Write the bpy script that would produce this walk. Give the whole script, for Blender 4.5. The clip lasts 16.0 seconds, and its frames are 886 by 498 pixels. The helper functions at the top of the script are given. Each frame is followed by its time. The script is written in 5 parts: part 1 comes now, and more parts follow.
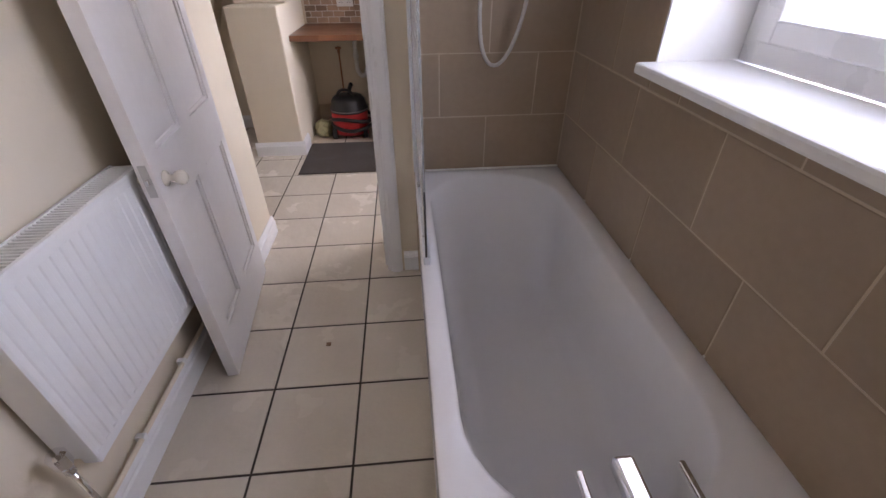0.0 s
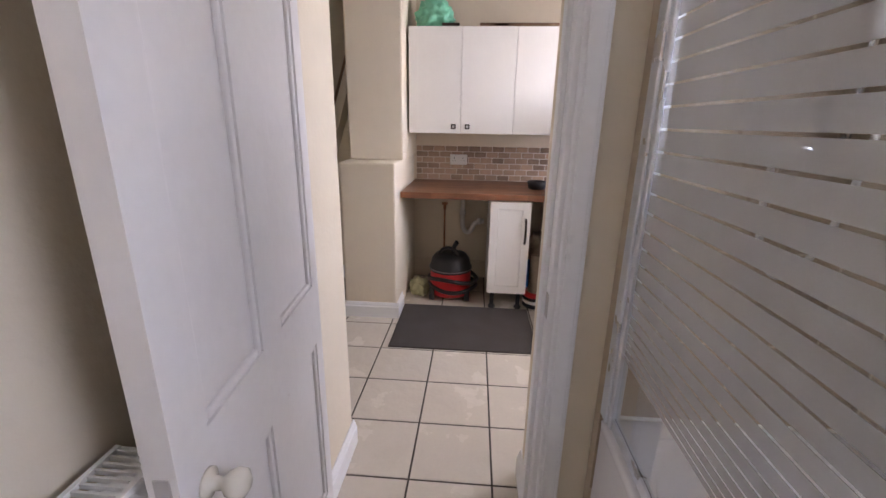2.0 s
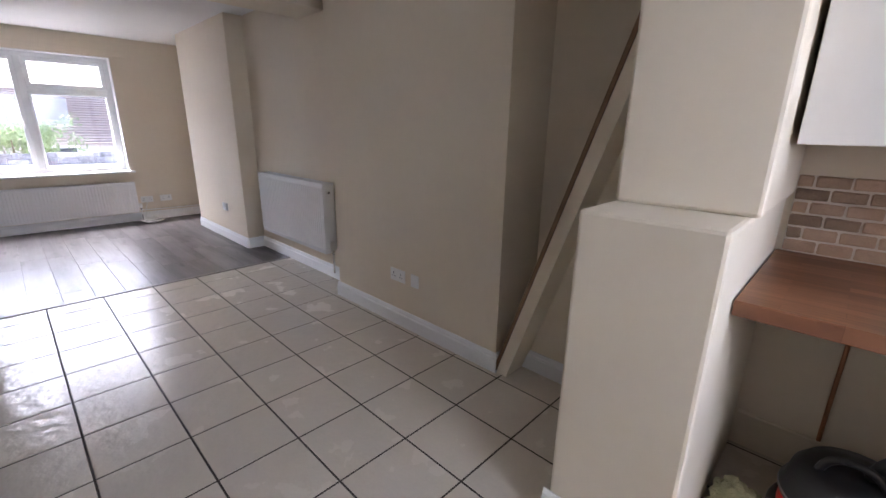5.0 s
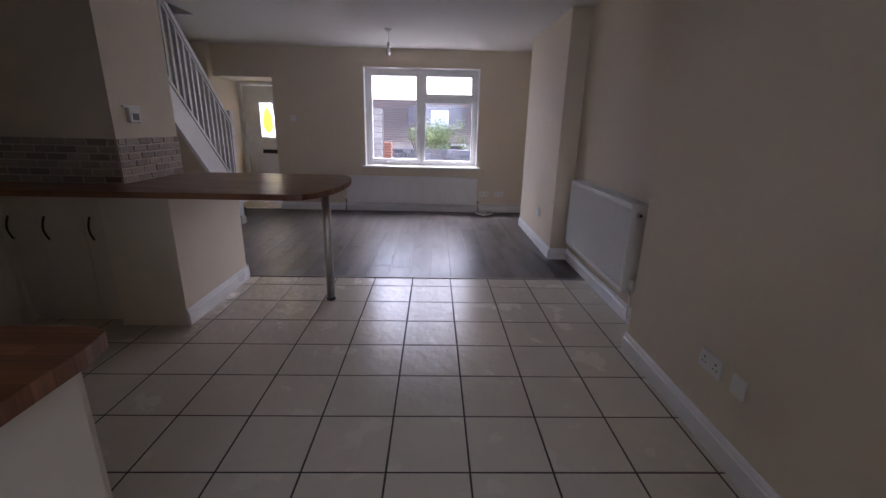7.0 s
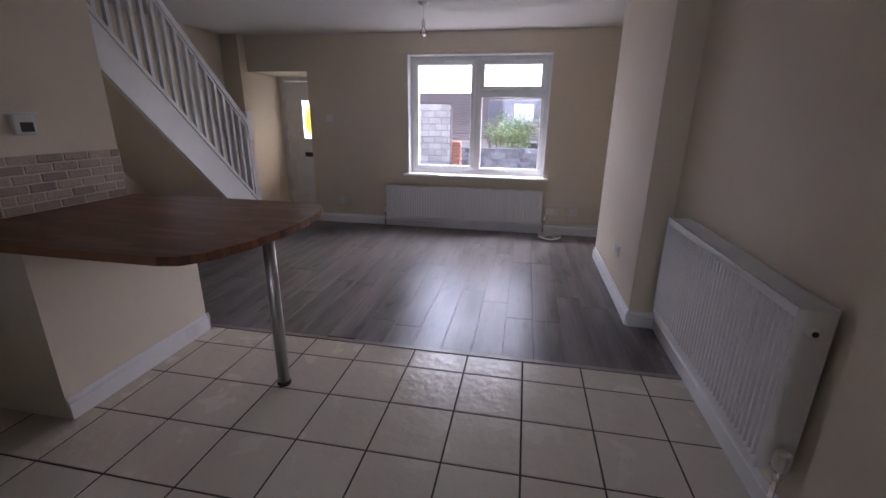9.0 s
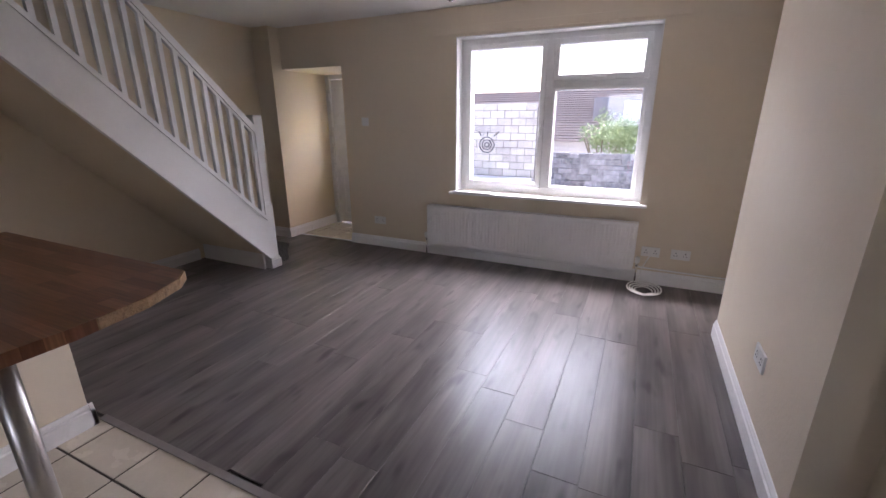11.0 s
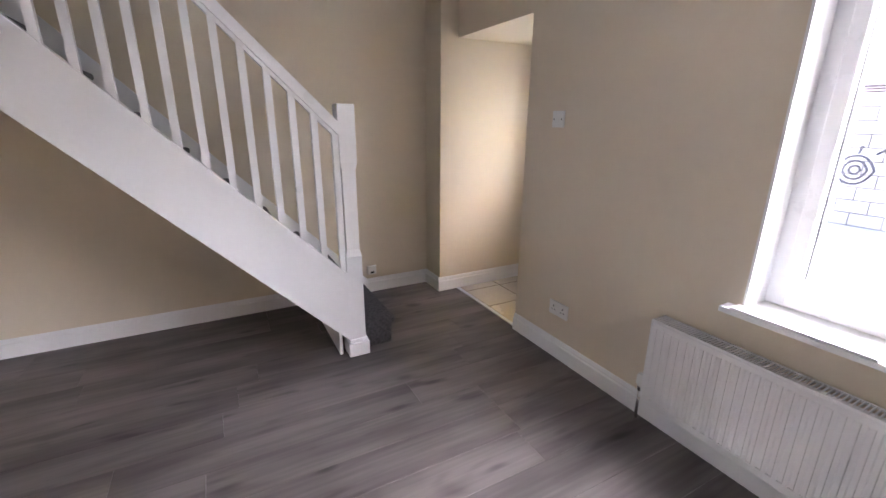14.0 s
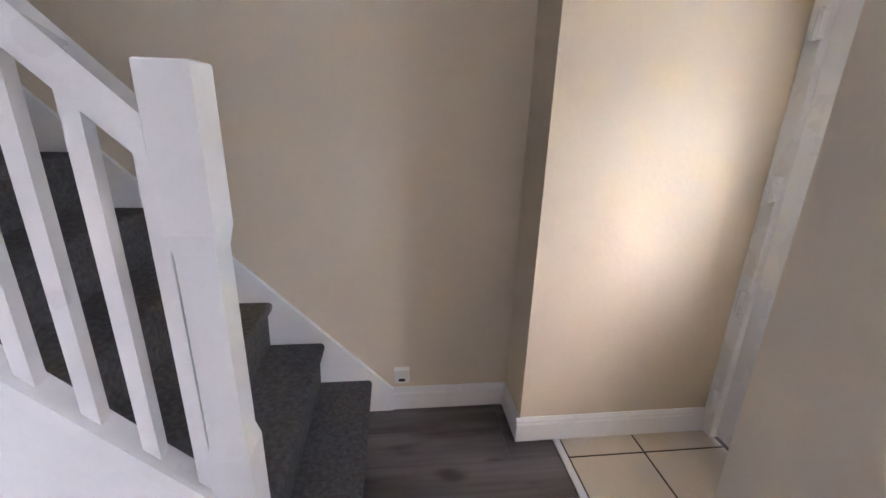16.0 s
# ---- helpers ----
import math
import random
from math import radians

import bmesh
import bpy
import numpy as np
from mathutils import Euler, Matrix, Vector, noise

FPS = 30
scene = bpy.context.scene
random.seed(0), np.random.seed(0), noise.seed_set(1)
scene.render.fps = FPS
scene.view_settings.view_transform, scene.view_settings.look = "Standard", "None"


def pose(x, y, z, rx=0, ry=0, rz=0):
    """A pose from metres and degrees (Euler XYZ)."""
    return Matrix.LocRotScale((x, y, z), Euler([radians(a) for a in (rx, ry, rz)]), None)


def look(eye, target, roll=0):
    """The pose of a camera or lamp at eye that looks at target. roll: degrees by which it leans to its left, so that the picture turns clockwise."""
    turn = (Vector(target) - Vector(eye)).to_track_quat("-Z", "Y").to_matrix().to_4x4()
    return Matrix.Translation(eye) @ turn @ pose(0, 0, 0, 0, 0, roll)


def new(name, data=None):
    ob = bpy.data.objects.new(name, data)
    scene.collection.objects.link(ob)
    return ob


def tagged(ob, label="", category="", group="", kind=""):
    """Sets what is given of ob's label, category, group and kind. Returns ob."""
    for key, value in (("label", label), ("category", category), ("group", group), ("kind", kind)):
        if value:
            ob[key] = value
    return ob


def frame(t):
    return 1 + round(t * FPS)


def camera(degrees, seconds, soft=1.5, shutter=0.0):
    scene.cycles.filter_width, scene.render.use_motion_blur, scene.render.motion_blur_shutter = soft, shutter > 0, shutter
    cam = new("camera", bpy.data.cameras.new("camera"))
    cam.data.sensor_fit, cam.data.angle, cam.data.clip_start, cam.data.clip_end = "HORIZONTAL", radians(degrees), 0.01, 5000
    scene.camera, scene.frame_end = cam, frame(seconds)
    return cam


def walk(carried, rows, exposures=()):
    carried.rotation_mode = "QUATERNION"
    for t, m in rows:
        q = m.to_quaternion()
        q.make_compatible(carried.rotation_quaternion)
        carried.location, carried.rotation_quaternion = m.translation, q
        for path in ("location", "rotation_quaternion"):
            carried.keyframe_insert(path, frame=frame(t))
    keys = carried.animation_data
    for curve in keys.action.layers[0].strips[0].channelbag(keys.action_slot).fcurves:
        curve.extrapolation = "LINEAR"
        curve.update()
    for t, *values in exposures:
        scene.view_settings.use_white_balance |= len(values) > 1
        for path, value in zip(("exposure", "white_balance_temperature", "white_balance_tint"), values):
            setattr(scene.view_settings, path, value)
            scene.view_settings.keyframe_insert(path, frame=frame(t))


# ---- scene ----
cam = camera(93.0, 16.0)
PATH = [
    (0, (-0.023, -0.033, 1.395), (0.117, 1.603, 0.252), -0.3),
    (0.5, (-0.172, 0.09, 1.395), (-0.057, 1.856, 0.464), -0.1),
    (1, (-0.313, 0.257, 1.378), (-0.196, 2.158, 0.767), 0.3),
    (1.5, (-0.356, 0.464, 1.357), (-0.284, 2.379, 0.785), 0.6),
    (2, (-0.377, 0.727, 1.372), (-0.514, 2.637, 0.796), 1.0),
    (2.5, (-0.445, 0.993, 1.363), (-0.589, 2.903, 0.79), 0.8),
    (3, (-0.411, 1.314, 1.335), (-0.616, 3.222, 0.77), 0.2),
    (3.5, (-0.466, 1.642, 1.341), (-0.866, 3.519, 0.776), 0.2),
    (4, (-0.571, 1.97, 1.343), (-1.317, 3.737, 0.774), 0.1),
    (4.5, (-0.663, 2.206, 1.331), (-1.708, 3.818, 0.776), 0.5),
    (5, (-0.734, 2.384, 1.326), (-2.07, 3.765, 0.771), 0.9),
    (7.5, (-1.507, 3.048, 1.316), (-3.420, 2.921, 0.744), 1.1),
    (8, (-1.829, 3.197, 1.356), (-3.733, 3.003, 0.772), 0.9),
    (8.5, (-2.175, 3.267, 1.388), (-4.063, 2.977, 0.794), 0.8),
    (11, (-3.933, 3.532, 1.408), (-5.664, 2.727, 0.812), -0.2),
    (11.5, (-4.316, 3.526, 1.402), (-5.865, 2.409, 0.806), -0.3),
    (12, (-4.722, 3.495, 1.394), (-6.031, 2.104, 0.803), -0.3),
    (12.5, (-5.098, 3.355, 1.371), (-6.12, 1.735, 0.795), -0.2),
    (13, (-5.463, 3.146, 1.353), (-6.445, 1.502, 0.776), 0.1),
    (13.5, (-5.832, 2.895, 1.356), (-6.783, 1.234, 0.776), 0.2),
    (14, (-6.18, 2.596, 1.352), (-7.085, 0.909, 0.773), 0.4),
    (14.5, (-6.535, 2.28, 1.369), (-7.331, 0.544, 0.774), 0.5),
    (15, (-6.792, 1.916, 1.352), (-7.454, 0.124, 0.759), 0.4),
    (15.5, (-7.044, 1.563, 1.36), (-7.54, -0.282, 0.767), 0.7),
    (16, (-7.176, 1.146, 1.373), (-7.401, -0.738, 0.739), 1.6),
]
EXPOSURES = [(0, 3.5, 6550, 27), (1.0, 3.2, 6550, 27), (1.5, 3.4, 6500, 26), (3.0, 3.5, 6550, 27), (3.8, 3.1, 6600, 24), (4.5, 3.55, 6250, 23), (5.2, 3.5, 5850, 21),
             (7.3, 2.35, 5850, 26), (8.7, 2.45, 5850, 26), (10.8, 2.85, 6050, 25), (11.5, 3.3, 6200, 25), (12.5, 3.5, 6200, 25), (14.0, 3.9, 6050, 22), (16, 3.95, 5750, 22)]
walk(cam, [(t, look(eye, target, roll)) for t, eye, target, roll in PATH], EXPOSURES)

# ---- world and light: a bright overcast day ----
world = bpy.data.worlds.new("world")
scene.world = world
world.use_nodes = True
wn = world.node_tree
sky = wn.nodes.new("ShaderNodeTexSky")
sky.sky_type, sky.sun_disc = "NISHITA", False
sky.sun_elevation, sky.sun_rotation = radians(48), radians(300)
sky.air_density, sky.dust_density = 1.0, 4.0
wn.nodes["Background"].inputs["Strength"].default_value = 0.15
wn.links.new(sky.outputs[0], wn.nodes["Background"].inputs["Color"])

sun = new("sun", bpy.data.lights.new("sun", "SUN"))
sun.data.energy, sun.data.angle, sun.data.color = 1.2, radians(20), (1.0, 0.96, 0.9)
sun.matrix_world = look((-6, -9, 14), (0, 0, 0))


def window_light(name, eye, target, w, h, power, color=(0.95, 0.98, 1.0)):
    """Sky light that enters through a window's opening."""
    data = bpy.data.lights.new(name, "AREA")
    data.shape, data.size, data.size_y, data.energy, data.color = "RECTANGLE", w, h, power, color
    ob = new(name, data)
    ob.matrix_world = look(eye, target)
    return ob


window_light("sky_light_living_window", (-9.3, 2.7, 3.1), (-5.2, 2.4, 0.7), 2.6, 1.5, 39)
window_light("sky_light_bath_window", (1.02, 0.5, 1.65), (-0.5, 0.6, 1.5), 1.15, 0.85, 0.74)
window_light("sky_light_kitchen_window", (1.24, 3.05, 1.66), (-0.3, 3.35, 0.3), 1.15, 0.9, 2.0)
window_light("sky_light_door_pane", (-8.72, 0.14, 1.33), (-8.0, -0.3, 1.15), 0.22, 0.5, 0.42, (0.78, 0.9, 1.0))

# ---- materials ----


def mat(name, color, rough=0.6, vary=0.08, scale=6.0, bump=0.0, bump_scale=120.0, metal=0.0, island=0.0, stretch=(1, 1, 1), spec=0.5, fine=0.5):
    """A surface with broad stains, fine grain, relief and a random shift from piece to piece."""
    m = bpy.data.materials.new(name)
    m.use_nodes = True
    nt = m.node_tree
    p = nt.nodes["Principled BSDF"]
    p.inputs["Roughness"].default_value, p.inputs["Metallic"].default_value = rough, metal
    p.inputs["Specular IOR Level"].default_value = spec
    tc = nt.nodes.new("ShaderNodeTexCoord")
    mp = nt.nodes.new("ShaderNodeMapping")
    mp.inputs["Scale"].default_value = stretch
    nt.links.new(tc.outputs["Object"], mp.inputs["Vector"])
    info = nt.nodes.new("ShaderNodeObjectInfo")
    off = nt.nodes.new("ShaderNodeVectorMath")
    off.operation = "ADD"
    mul = nt.nodes.new("ShaderNodeMath")
    mul.operation, mul.inputs[1].default_value = "MULTIPLY", 37.0
    nt.links.new(info.outputs["Random"], mul.inputs[0])
    nt.links.new(mp.outputs[0], off.inputs[0])
    nt.links.new(mul.outputs[0], off.inputs[1])
    a = nt.nodes.new("ShaderNodeTexNoise")
    a.inputs["Scale"].default_value, a.inputs["Detail"].default_value = scale, 5
    b = nt.nodes.new("ShaderNodeTexNoise")
    b.inputs["Scale"].default_value, b.inputs["Detail"].default_value = scale * 14, 4
    for n in (a, b):
        nt.links.new(off.outputs[0], n.inputs["Vector"])
    mix = nt.nodes.new("ShaderNodeMath")
    mix.operation, mix.inputs[1].default_value = "MULTIPLY_ADD", fine
    nt.links.new(b.outputs[0], mix.inputs[0])
    nt.links.new(a.outputs[0], mix.inputs[2])
    rnd = nt.nodes.new("ShaderNodeMath")
    rnd.operation, rnd.inputs[1].default_value = "MULTIPLY_ADD", island
    nt.links.new(info.outputs["Random"], rnd.inputs[0])
    nt.links.new(mix.outputs[0], rnd.inputs[2])
    ramp = nt.nodes.new("ShaderNodeMapRange")
    mid = 0.5 + fine / 2 + island / 2
    ramp.inputs["From Min"].default_value, ramp.inputs["From Max"].default_value = mid - 0.4 - island / 2, mid + 0.4 + island / 2
    ramp.inputs["To Min"].default_value, ramp.inputs["To Max"].default_value = 1 - vary * 2, 1 + vary * 2
    nt.links.new(rnd.outputs[0], ramp.inputs["Value"])
    sc = nt.nodes.new("ShaderNodeVectorMath")
    sc.operation, sc.inputs[0].default_value = "SCALE", color
    nt.links.new(ramp.outputs[0], sc.inputs["Scale"])
    nt.links.new(sc.outputs[0], p.inputs["Base Color"])
    rr = nt.nodes.new("ShaderNodeMapRange")
    rr.inputs["From Min"].default_value, rr.inputs["From Max"].default_value = 0.3, 0.7
    rr.inputs["To Min"].default_value, rr.inputs["To Max"].default_value = max(0.02, rough * 0.85), min(1, rough * 1.15)
    nt.links.new(a.outputs[0], rr.inputs["Value"])
    nt.links.new(rr.outputs[0], p.inputs["Roughness"])
    if bump:
        c = nt.nodes.new("ShaderNodeTexNoise")
        c.inputs["Scale"].default_value, c.inputs["Detail"].default_value = bump_scale, 3
        nt.links.new(off.outputs[0], c.inputs["Vector"])
        bp = nt.nodes.new("ShaderNodeBump")
        bp.inputs["Strength"].default_value, bp.inputs["Distance"].default_value = bump, 0.01
        nt.links.new(c.outputs[0], bp.inputs["Height"])
        nt.links.new(bp.outputs[0], p.inputs["Normal"])
    return m


def glass(name, rough=0.0, tint=(0.97, 0.99, 0.98)):
    m = bpy.data.materials.new(name)
    m.use_nodes = True
    p = m.node_tree.nodes["Principled BSDF"]
    p.inputs["Base Color"].default_value = (*tint, 1)
    p.inputs["Transmission Weight"].default_value = 1
    p.inputs["Roughness"].default_value, p.inputs["IOR"].default_value = rough, 1.45
    return m


CREAM = mat("cream_emulsion", (0.735, 0.64, 0.505), 0.75, 0.02, 1.3, 0.12, 60)
CREAM_B = mat("pale_cream_emulsion", (0.78, 0.69, 0.55), 0.75, 0.02, 1.3, 0.12, 60)
CEIL = mat("white_ceiling_paint", (0.78, 0.76, 0.73), 0.85, 0.02, 1.5, 0.15, 80)
GLOSS = mat("white_gloss_paint", (0.85, 0.845, 0.84), 0.32, 0.02, 4, 0.06, 40)
DOORPAINT = mat("white_door_paint", (0.78, 0.75, 0.73), 0.35, 0.03, 3, 0.1, 30)
UPVC = mat("white_upvc", (0.82, 0.82, 0.82), 0.28, 0.015, 4)
ENAMEL = mat("white_radiator_enamel", (0.82, 0.81, 0.80), 0.35, 0.015, 4)
ACRYLIC = mat("white_bath_acrylic", (0.78, 0.77, 0.78), 0.16, 0.015, 2)
TILE = mat("cream_floor_tile", (0.63, 0.56, 0.465), 0.25, 0.04, 5, 0.5, 15, island=0.25, spec=0.36)
GROUT = mat("dark_brown_grout", (0.055, 0.043, 0.034), 0.9, 0.15, 20)
BTILE = mat("brown_wall_tile", (0.335, 0.25, 0.175), 0.34, 0.09, 3, 0.05, 30, island=0.3)
BGROUT = mat("beige_wall_grout", (0.52, 0.42, 0.31), 0.9, 0.05, 20)
BRICK = mat("tumbled_stone_tile", (0.37, 0.25, 0.17), 0.7, 0.33, 14, 0.5, 70, island=1.1)
BRICK_G = mat("tumbled_grey_stone_tile", (0.43, 0.36, 0.295), 0.7, 0.22, 14, 0.5, 70, island=1.2)
MORTAR = mat("pale_mortar", (0.66, 0.58, 0.49), 0.9, 0.06, 30, 0.3, 90)
CHIP = mat("raw_chipboard", (0.34, 0.22, 0.12), 0.9, 0.3, 60, 0.6, 150)


def laminate(name):
    """Printed oak boards: soft long streaks, fine grain and dark knots."""
    m = bpy.data.materials.new(name)
    m.use_nodes = True
    nt = m.node_tree
    p = nt.nodes["Principled BSDF"]
    tc, info = nt.nodes.new("ShaderNodeTexCoord"), nt.nodes.new("ShaderNodeObjectInfo")
    sh = nt.nodes.new("ShaderNodeMath")
    sh.operation, sh.inputs[1].default_value = "MULTIPLY", 53.0
    nt.links.new(info.outputs["Random"], sh.inputs[0])
    add = nt.nodes.new("ShaderNodeVectorMath")
    nt.links.new(tc.outputs["Object"], add.inputs[0])
    nt.links.new(sh.outputs[0], add.inputs[1])

    def layer(stretch, scale, detail, lo, hi, a, b):
        mp, n, r = nt.nodes.new("ShaderNodeMapping"), nt.nodes.new("ShaderNodeTexNoise"), nt.nodes.new("ShaderNodeMapRange")
        mp.inputs["Scale"].default_value = stretch
        n.inputs["Scale"].default_value, n.inputs["Detail"].default_value = scale, detail
        r.interpolation_type = "SMOOTHSTEP"
        for key, v in (("From Min", lo), ("From Max", hi), ("To Min", a), ("To Max", b)):
            r.inputs[key].default_value = v
        nt.links.new(add.outputs[0], mp.inputs["Vector"])
        nt.links.new(mp.outputs[0], n.inputs["Vector"])
        nt.links.new(n.outputs[0], r.inputs["Value"])
        return r.outputs[0]

    outs = [layer((0.6, 3.5, 1), 1.9, 3, 0.2, 0.8, 0.5, 1.5), layer((1.0, 28, 1), 2.0, 2, 0.1, 0.9, 0.84, 1.16), layer((2.5, 9, 1), 1.6, 1, 0.58, 0.86, 1.06, 0.34)]
    prod = outs[0]
    for o in outs[1:]:
        k = nt.nodes.new("ShaderNodeMath")
        k.operation = "MULTIPLY"
        nt.links.new(prod, k.inputs[0])
        nt.links.new(o, k.inputs[1])
        prod = k.outputs[0]
    sc = nt.nodes.new("ShaderNodeVectorMath")
    sc.operation, sc.inputs[0].default_value = "SCALE", (0.122, 0.106, 0.102)
    nt.links.new(prod, sc.inputs["Scale"])
    nt.links.new(sc.outputs[0], p.inputs["Base Color"])
    nt.links.new(layer((1, 2, 1), 2, 1, 0.2, 0.8, 0.29, 0.37), p.inputs["Roughness"])
    p.inputs["Specular IOR Level"].default_value = 0.34
    bp = nt.nodes.new("ShaderNodeBump")
    bp.inputs["Strength"].default_value, bp.inputs["Distance"].default_value = 0.04, 0.001
    nt.links.new(outs[1], bp.inputs["Height"])
    nt.links.new(bp.outputs[0], p.inputs["Normal"])
    return m


def staves(name, turn):
    """Printed butcher block: short staves of differing browns with fine grain along them."""
    m = bpy.data.materials.new(name)
    m.use_nodes = True
    nt = m.node_tree
    p = nt.nodes["Principled BSDF"]
    tc, mp, grain_map = nt.nodes.new("ShaderNodeTexCoord"), nt.nodes.new("ShaderNodeMapping"), nt.nodes.new("ShaderNodeMapping")
    mp.inputs["Rotation"].default_value = (0, 0, radians(turn))
    nt.links.new(tc.outputs["Object"], mp.inputs["Vector"])
    br = nt.nodes.new("ShaderNodeTexBrick")
    br.offset, br.offset_frequency = 0.37, 2
    for key, v in (("Color1", (0.15, 0.058, 0.028, 1)), ("Color2", (0.30, 0.135, 0.068, 1)), ("Mortar", (0.15, 0.06, 0.03, 1)), ("Scale", 1.0), ("Mortar Size", 0.0007), ("Brick Width", 0.34), ("Row Height", 0.043), ("Bias", 0.0)):
        br.inputs[key].default_value = v
    nt.links.new(mp.outputs[0], br.inputs["Vector"])
    grain_map.inputs["Scale"].default_value = (3, 60, 3)
    nt.links.new(mp.outputs[0], grain_map.inputs["Vector"])
    n, rg = nt.nodes.new("ShaderNodeTexNoise"), nt.nodes.new("ShaderNodeMapRange")
    n.inputs["Scale"].default_value, n.inputs["Detail"].default_value = 2.0, 4
    rg.inputs["From Min"].default_value, rg.inputs["From Max"].default_value = 0.25, 0.75
    rg.inputs["To Min"].default_value, rg.inputs["To Max"].default_value = 0.7, 1.25
    nt.links.new(grain_map.outputs[0], n.inputs["Vector"])
    nt.links.new(n.outputs[0], rg.inputs["Value"])
    sc = nt.nodes.new("ShaderNodeVectorMath")
    sc.operation = "SCALE"
    nt.links.new(br.outputs["Color"], sc.inputs[0])
    nt.links.new(rg.outputs[0], sc.inputs["Scale"])
    nt.links.new(sc.outputs[0], p.inputs["Base Color"])
    p.inputs["Roughness"].default_value = 0.34
    return m


WORKTOP = staves("walnut_block_laminate", 0)
WORKTOP_Y = staves("walnut_block_laminate_cross", 90)
LAMINATE = laminate("grey_oak_laminate")
GAP = mat("dark_board_gap", (0.03, 0.026, 0.024), 0.8, 0.1, 10)
CARPET = mat("dark_grey_carpet", (0.15, 0.143, 0.145), 0.95, 0.3, 60, 1.0, 350, spec=0.1)
CAB = mat("white_cabinet_foil", (0.80, 0.77, 0.72), 0.38, 0.015, 3)
CREAMCAB = mat("cream_cabinet_foil", (0.72, 0.64, 0.52), 0.4, 0.02, 3)
BRONZE = mat("dark_bronze", (0.055, 0.04, 0.03), 0.4, 0.15, 30, metal=0.7)
CHROME = mat("polished_chrome", (0.85, 0.85, 0.86), 0.08, 0.02, 8, metal=1.0)
STEEL = mat("brushed_steel", (0.55, 0.53, 0.51), 0.36, 0.01, 20, metal=1.0)
STRIP = mat("worn_grey_threshold", (0.26, 0.235, 0.22), 0.5, 0.1, 12, metal=0.3)
ALU = mat("satin_aluminium", (0.72, 0.75, 0.80), 0.3, 0.04, 12, metal=0.85)
MATT = mat("charcoal_rubber_mat", (0.062, 0.05, 0.043), 0.8, 0.12, 8, 0.4, 200)
PLASTIC_W = mat("white_plastic", (0.80, 0.79, 0.76), 0.35, 0.01, 4)
PLASTIC_C = mat("ivory_ceramic", (0.78, 0.73, 0.62), 0.22, 0.02, 6)
BLACK = mat("black_plastic", (0.018, 0.018, 0.02), 0.38, 0.2, 12)
RED = mat("red_plastic", (0.52, 0.022, 0.022), 0.33, 0.08, 10)
BUCKET = mat("raspberry_red_plastic", (0.55, 0.02, 0.045), 0.3, 0.05, 6)
BLUE = mat("blue_plastic_film", (0.02, 0.16, 0.55), 0.3, 0.15, 20, 0.4, 40)
GREEN = mat("green_carrier_bag_film", (0.16, 0.50, 0.33), 0.35, 0.2, 14, 0.5, 40)
BAG = mat("black_bin_bag_film", (0.014, 0.016, 0.022), 0.28, 0.3, 8, 1.0, 18)
CLOTH = mat("olive_cream_cloth", (0.46, 0.44, 0.26), 0.9, 0.2, 20, 0.6, 120)
TAN = mat("tan_worn_cloth", (0.26, 0.19, 0.13), 0.9, 0.2, 14, 0.5, 90)
WOOD = mat("bare_pine", (0.42, 0.25, 0.13), 0.6, 0.15, 8, stretch=(1, 1, 0.2))
BROWNEDGE = mat("varnished_brown_edge", (0.20, 0.11, 0.055), 0.5, 0.12, 8)
COPPER = mat("dull_copper", (0.42, 0.20, 0.11), 0.45, 0.15, 20, metal=0.9)
PANEL = mat("pale_grey_board", (0.62, 0.62, 0.66), 0.4, 0.02, 3)
# display and window pane grey; also stands in for shade inside the radiators
SHADE_GREY = mat("grey_screen_and_shade", (0.06, 0.065, 0.07), 0.2, 0.05, 20)
GREYBAR = mat("grey_print", (0.25, 0.25, 0.25), 0.6, 0.05, 20)
GLASS = glass("clear_glass")
FROST = glass("frosted_glass", 0.75)
STRIPE = mat("white_etched_stripe", (0.62, 0.60, 0.58), 0.6, 0.03, 20)
STRIPE.node_tree.nodes["Principled BSDF"].inputs["Alpha"].default_value = 0.42
AMBER = glass("amber_stained_glass", 0.2, (1.0, 0.62, 0.02))
LEAD = mat("lead_came", (0.10, 0.06, 0.03), 0.5, 0.1, 20)
CONCRETE = mat("grey_yard_concrete", (0.42, 0.41, 0.40), 0.9, 0.15, 2, 0.5, 30)
BLOCK = mat("painted_concrete_block", (0.36, 0.35, 0.335), 0.9, 0.25, 4, 0.6, 40, island=0.5)
RUBBLE = mat("weathered_grey_stone", (0.215, 0.21, 0.215), 0.95, 0.55, 9, 0.9, 30, island=0.3)
JOINT = mat("dark_weathered_joint", (0.10, 0.095, 0.09), 0.95, 0.2, 8, 0.4, 40)
REDBRICK = mat("red_brick", (0.36, 0.17, 0.12), 0.9, 0.15, 12, 0.5, 60, island=0.5)
ROOF = mat("brown_roof_tile", (0.36, 0.29, 0.26), 0.85, 0.2, 6, 0.4, 30, island=0.6)
RENDERWALL = mat("pale_house_render", (0.55, 0.50, 0.46), 0.9, 0.08, 2, 0.3, 40)
LEAF = mat("green_leaf", (0.24, 0.31, 0.13), 0.55, 0.3, 9, island=0.5)
SLATE = mat("grey_slate_cladding", (0.17, 0.155, 0.16), 0.8, 0.3, 5, 0.5, 20)
TWIG = mat("brown_twig", (0.12, 0.08, 0.05), 0.9, 0.2, 20)
PAINTMARK = mat("dark_spray_paint", (0.05, 0.05, 0.06), 0.7, 0.2, 10)

# ---- building helpers ----


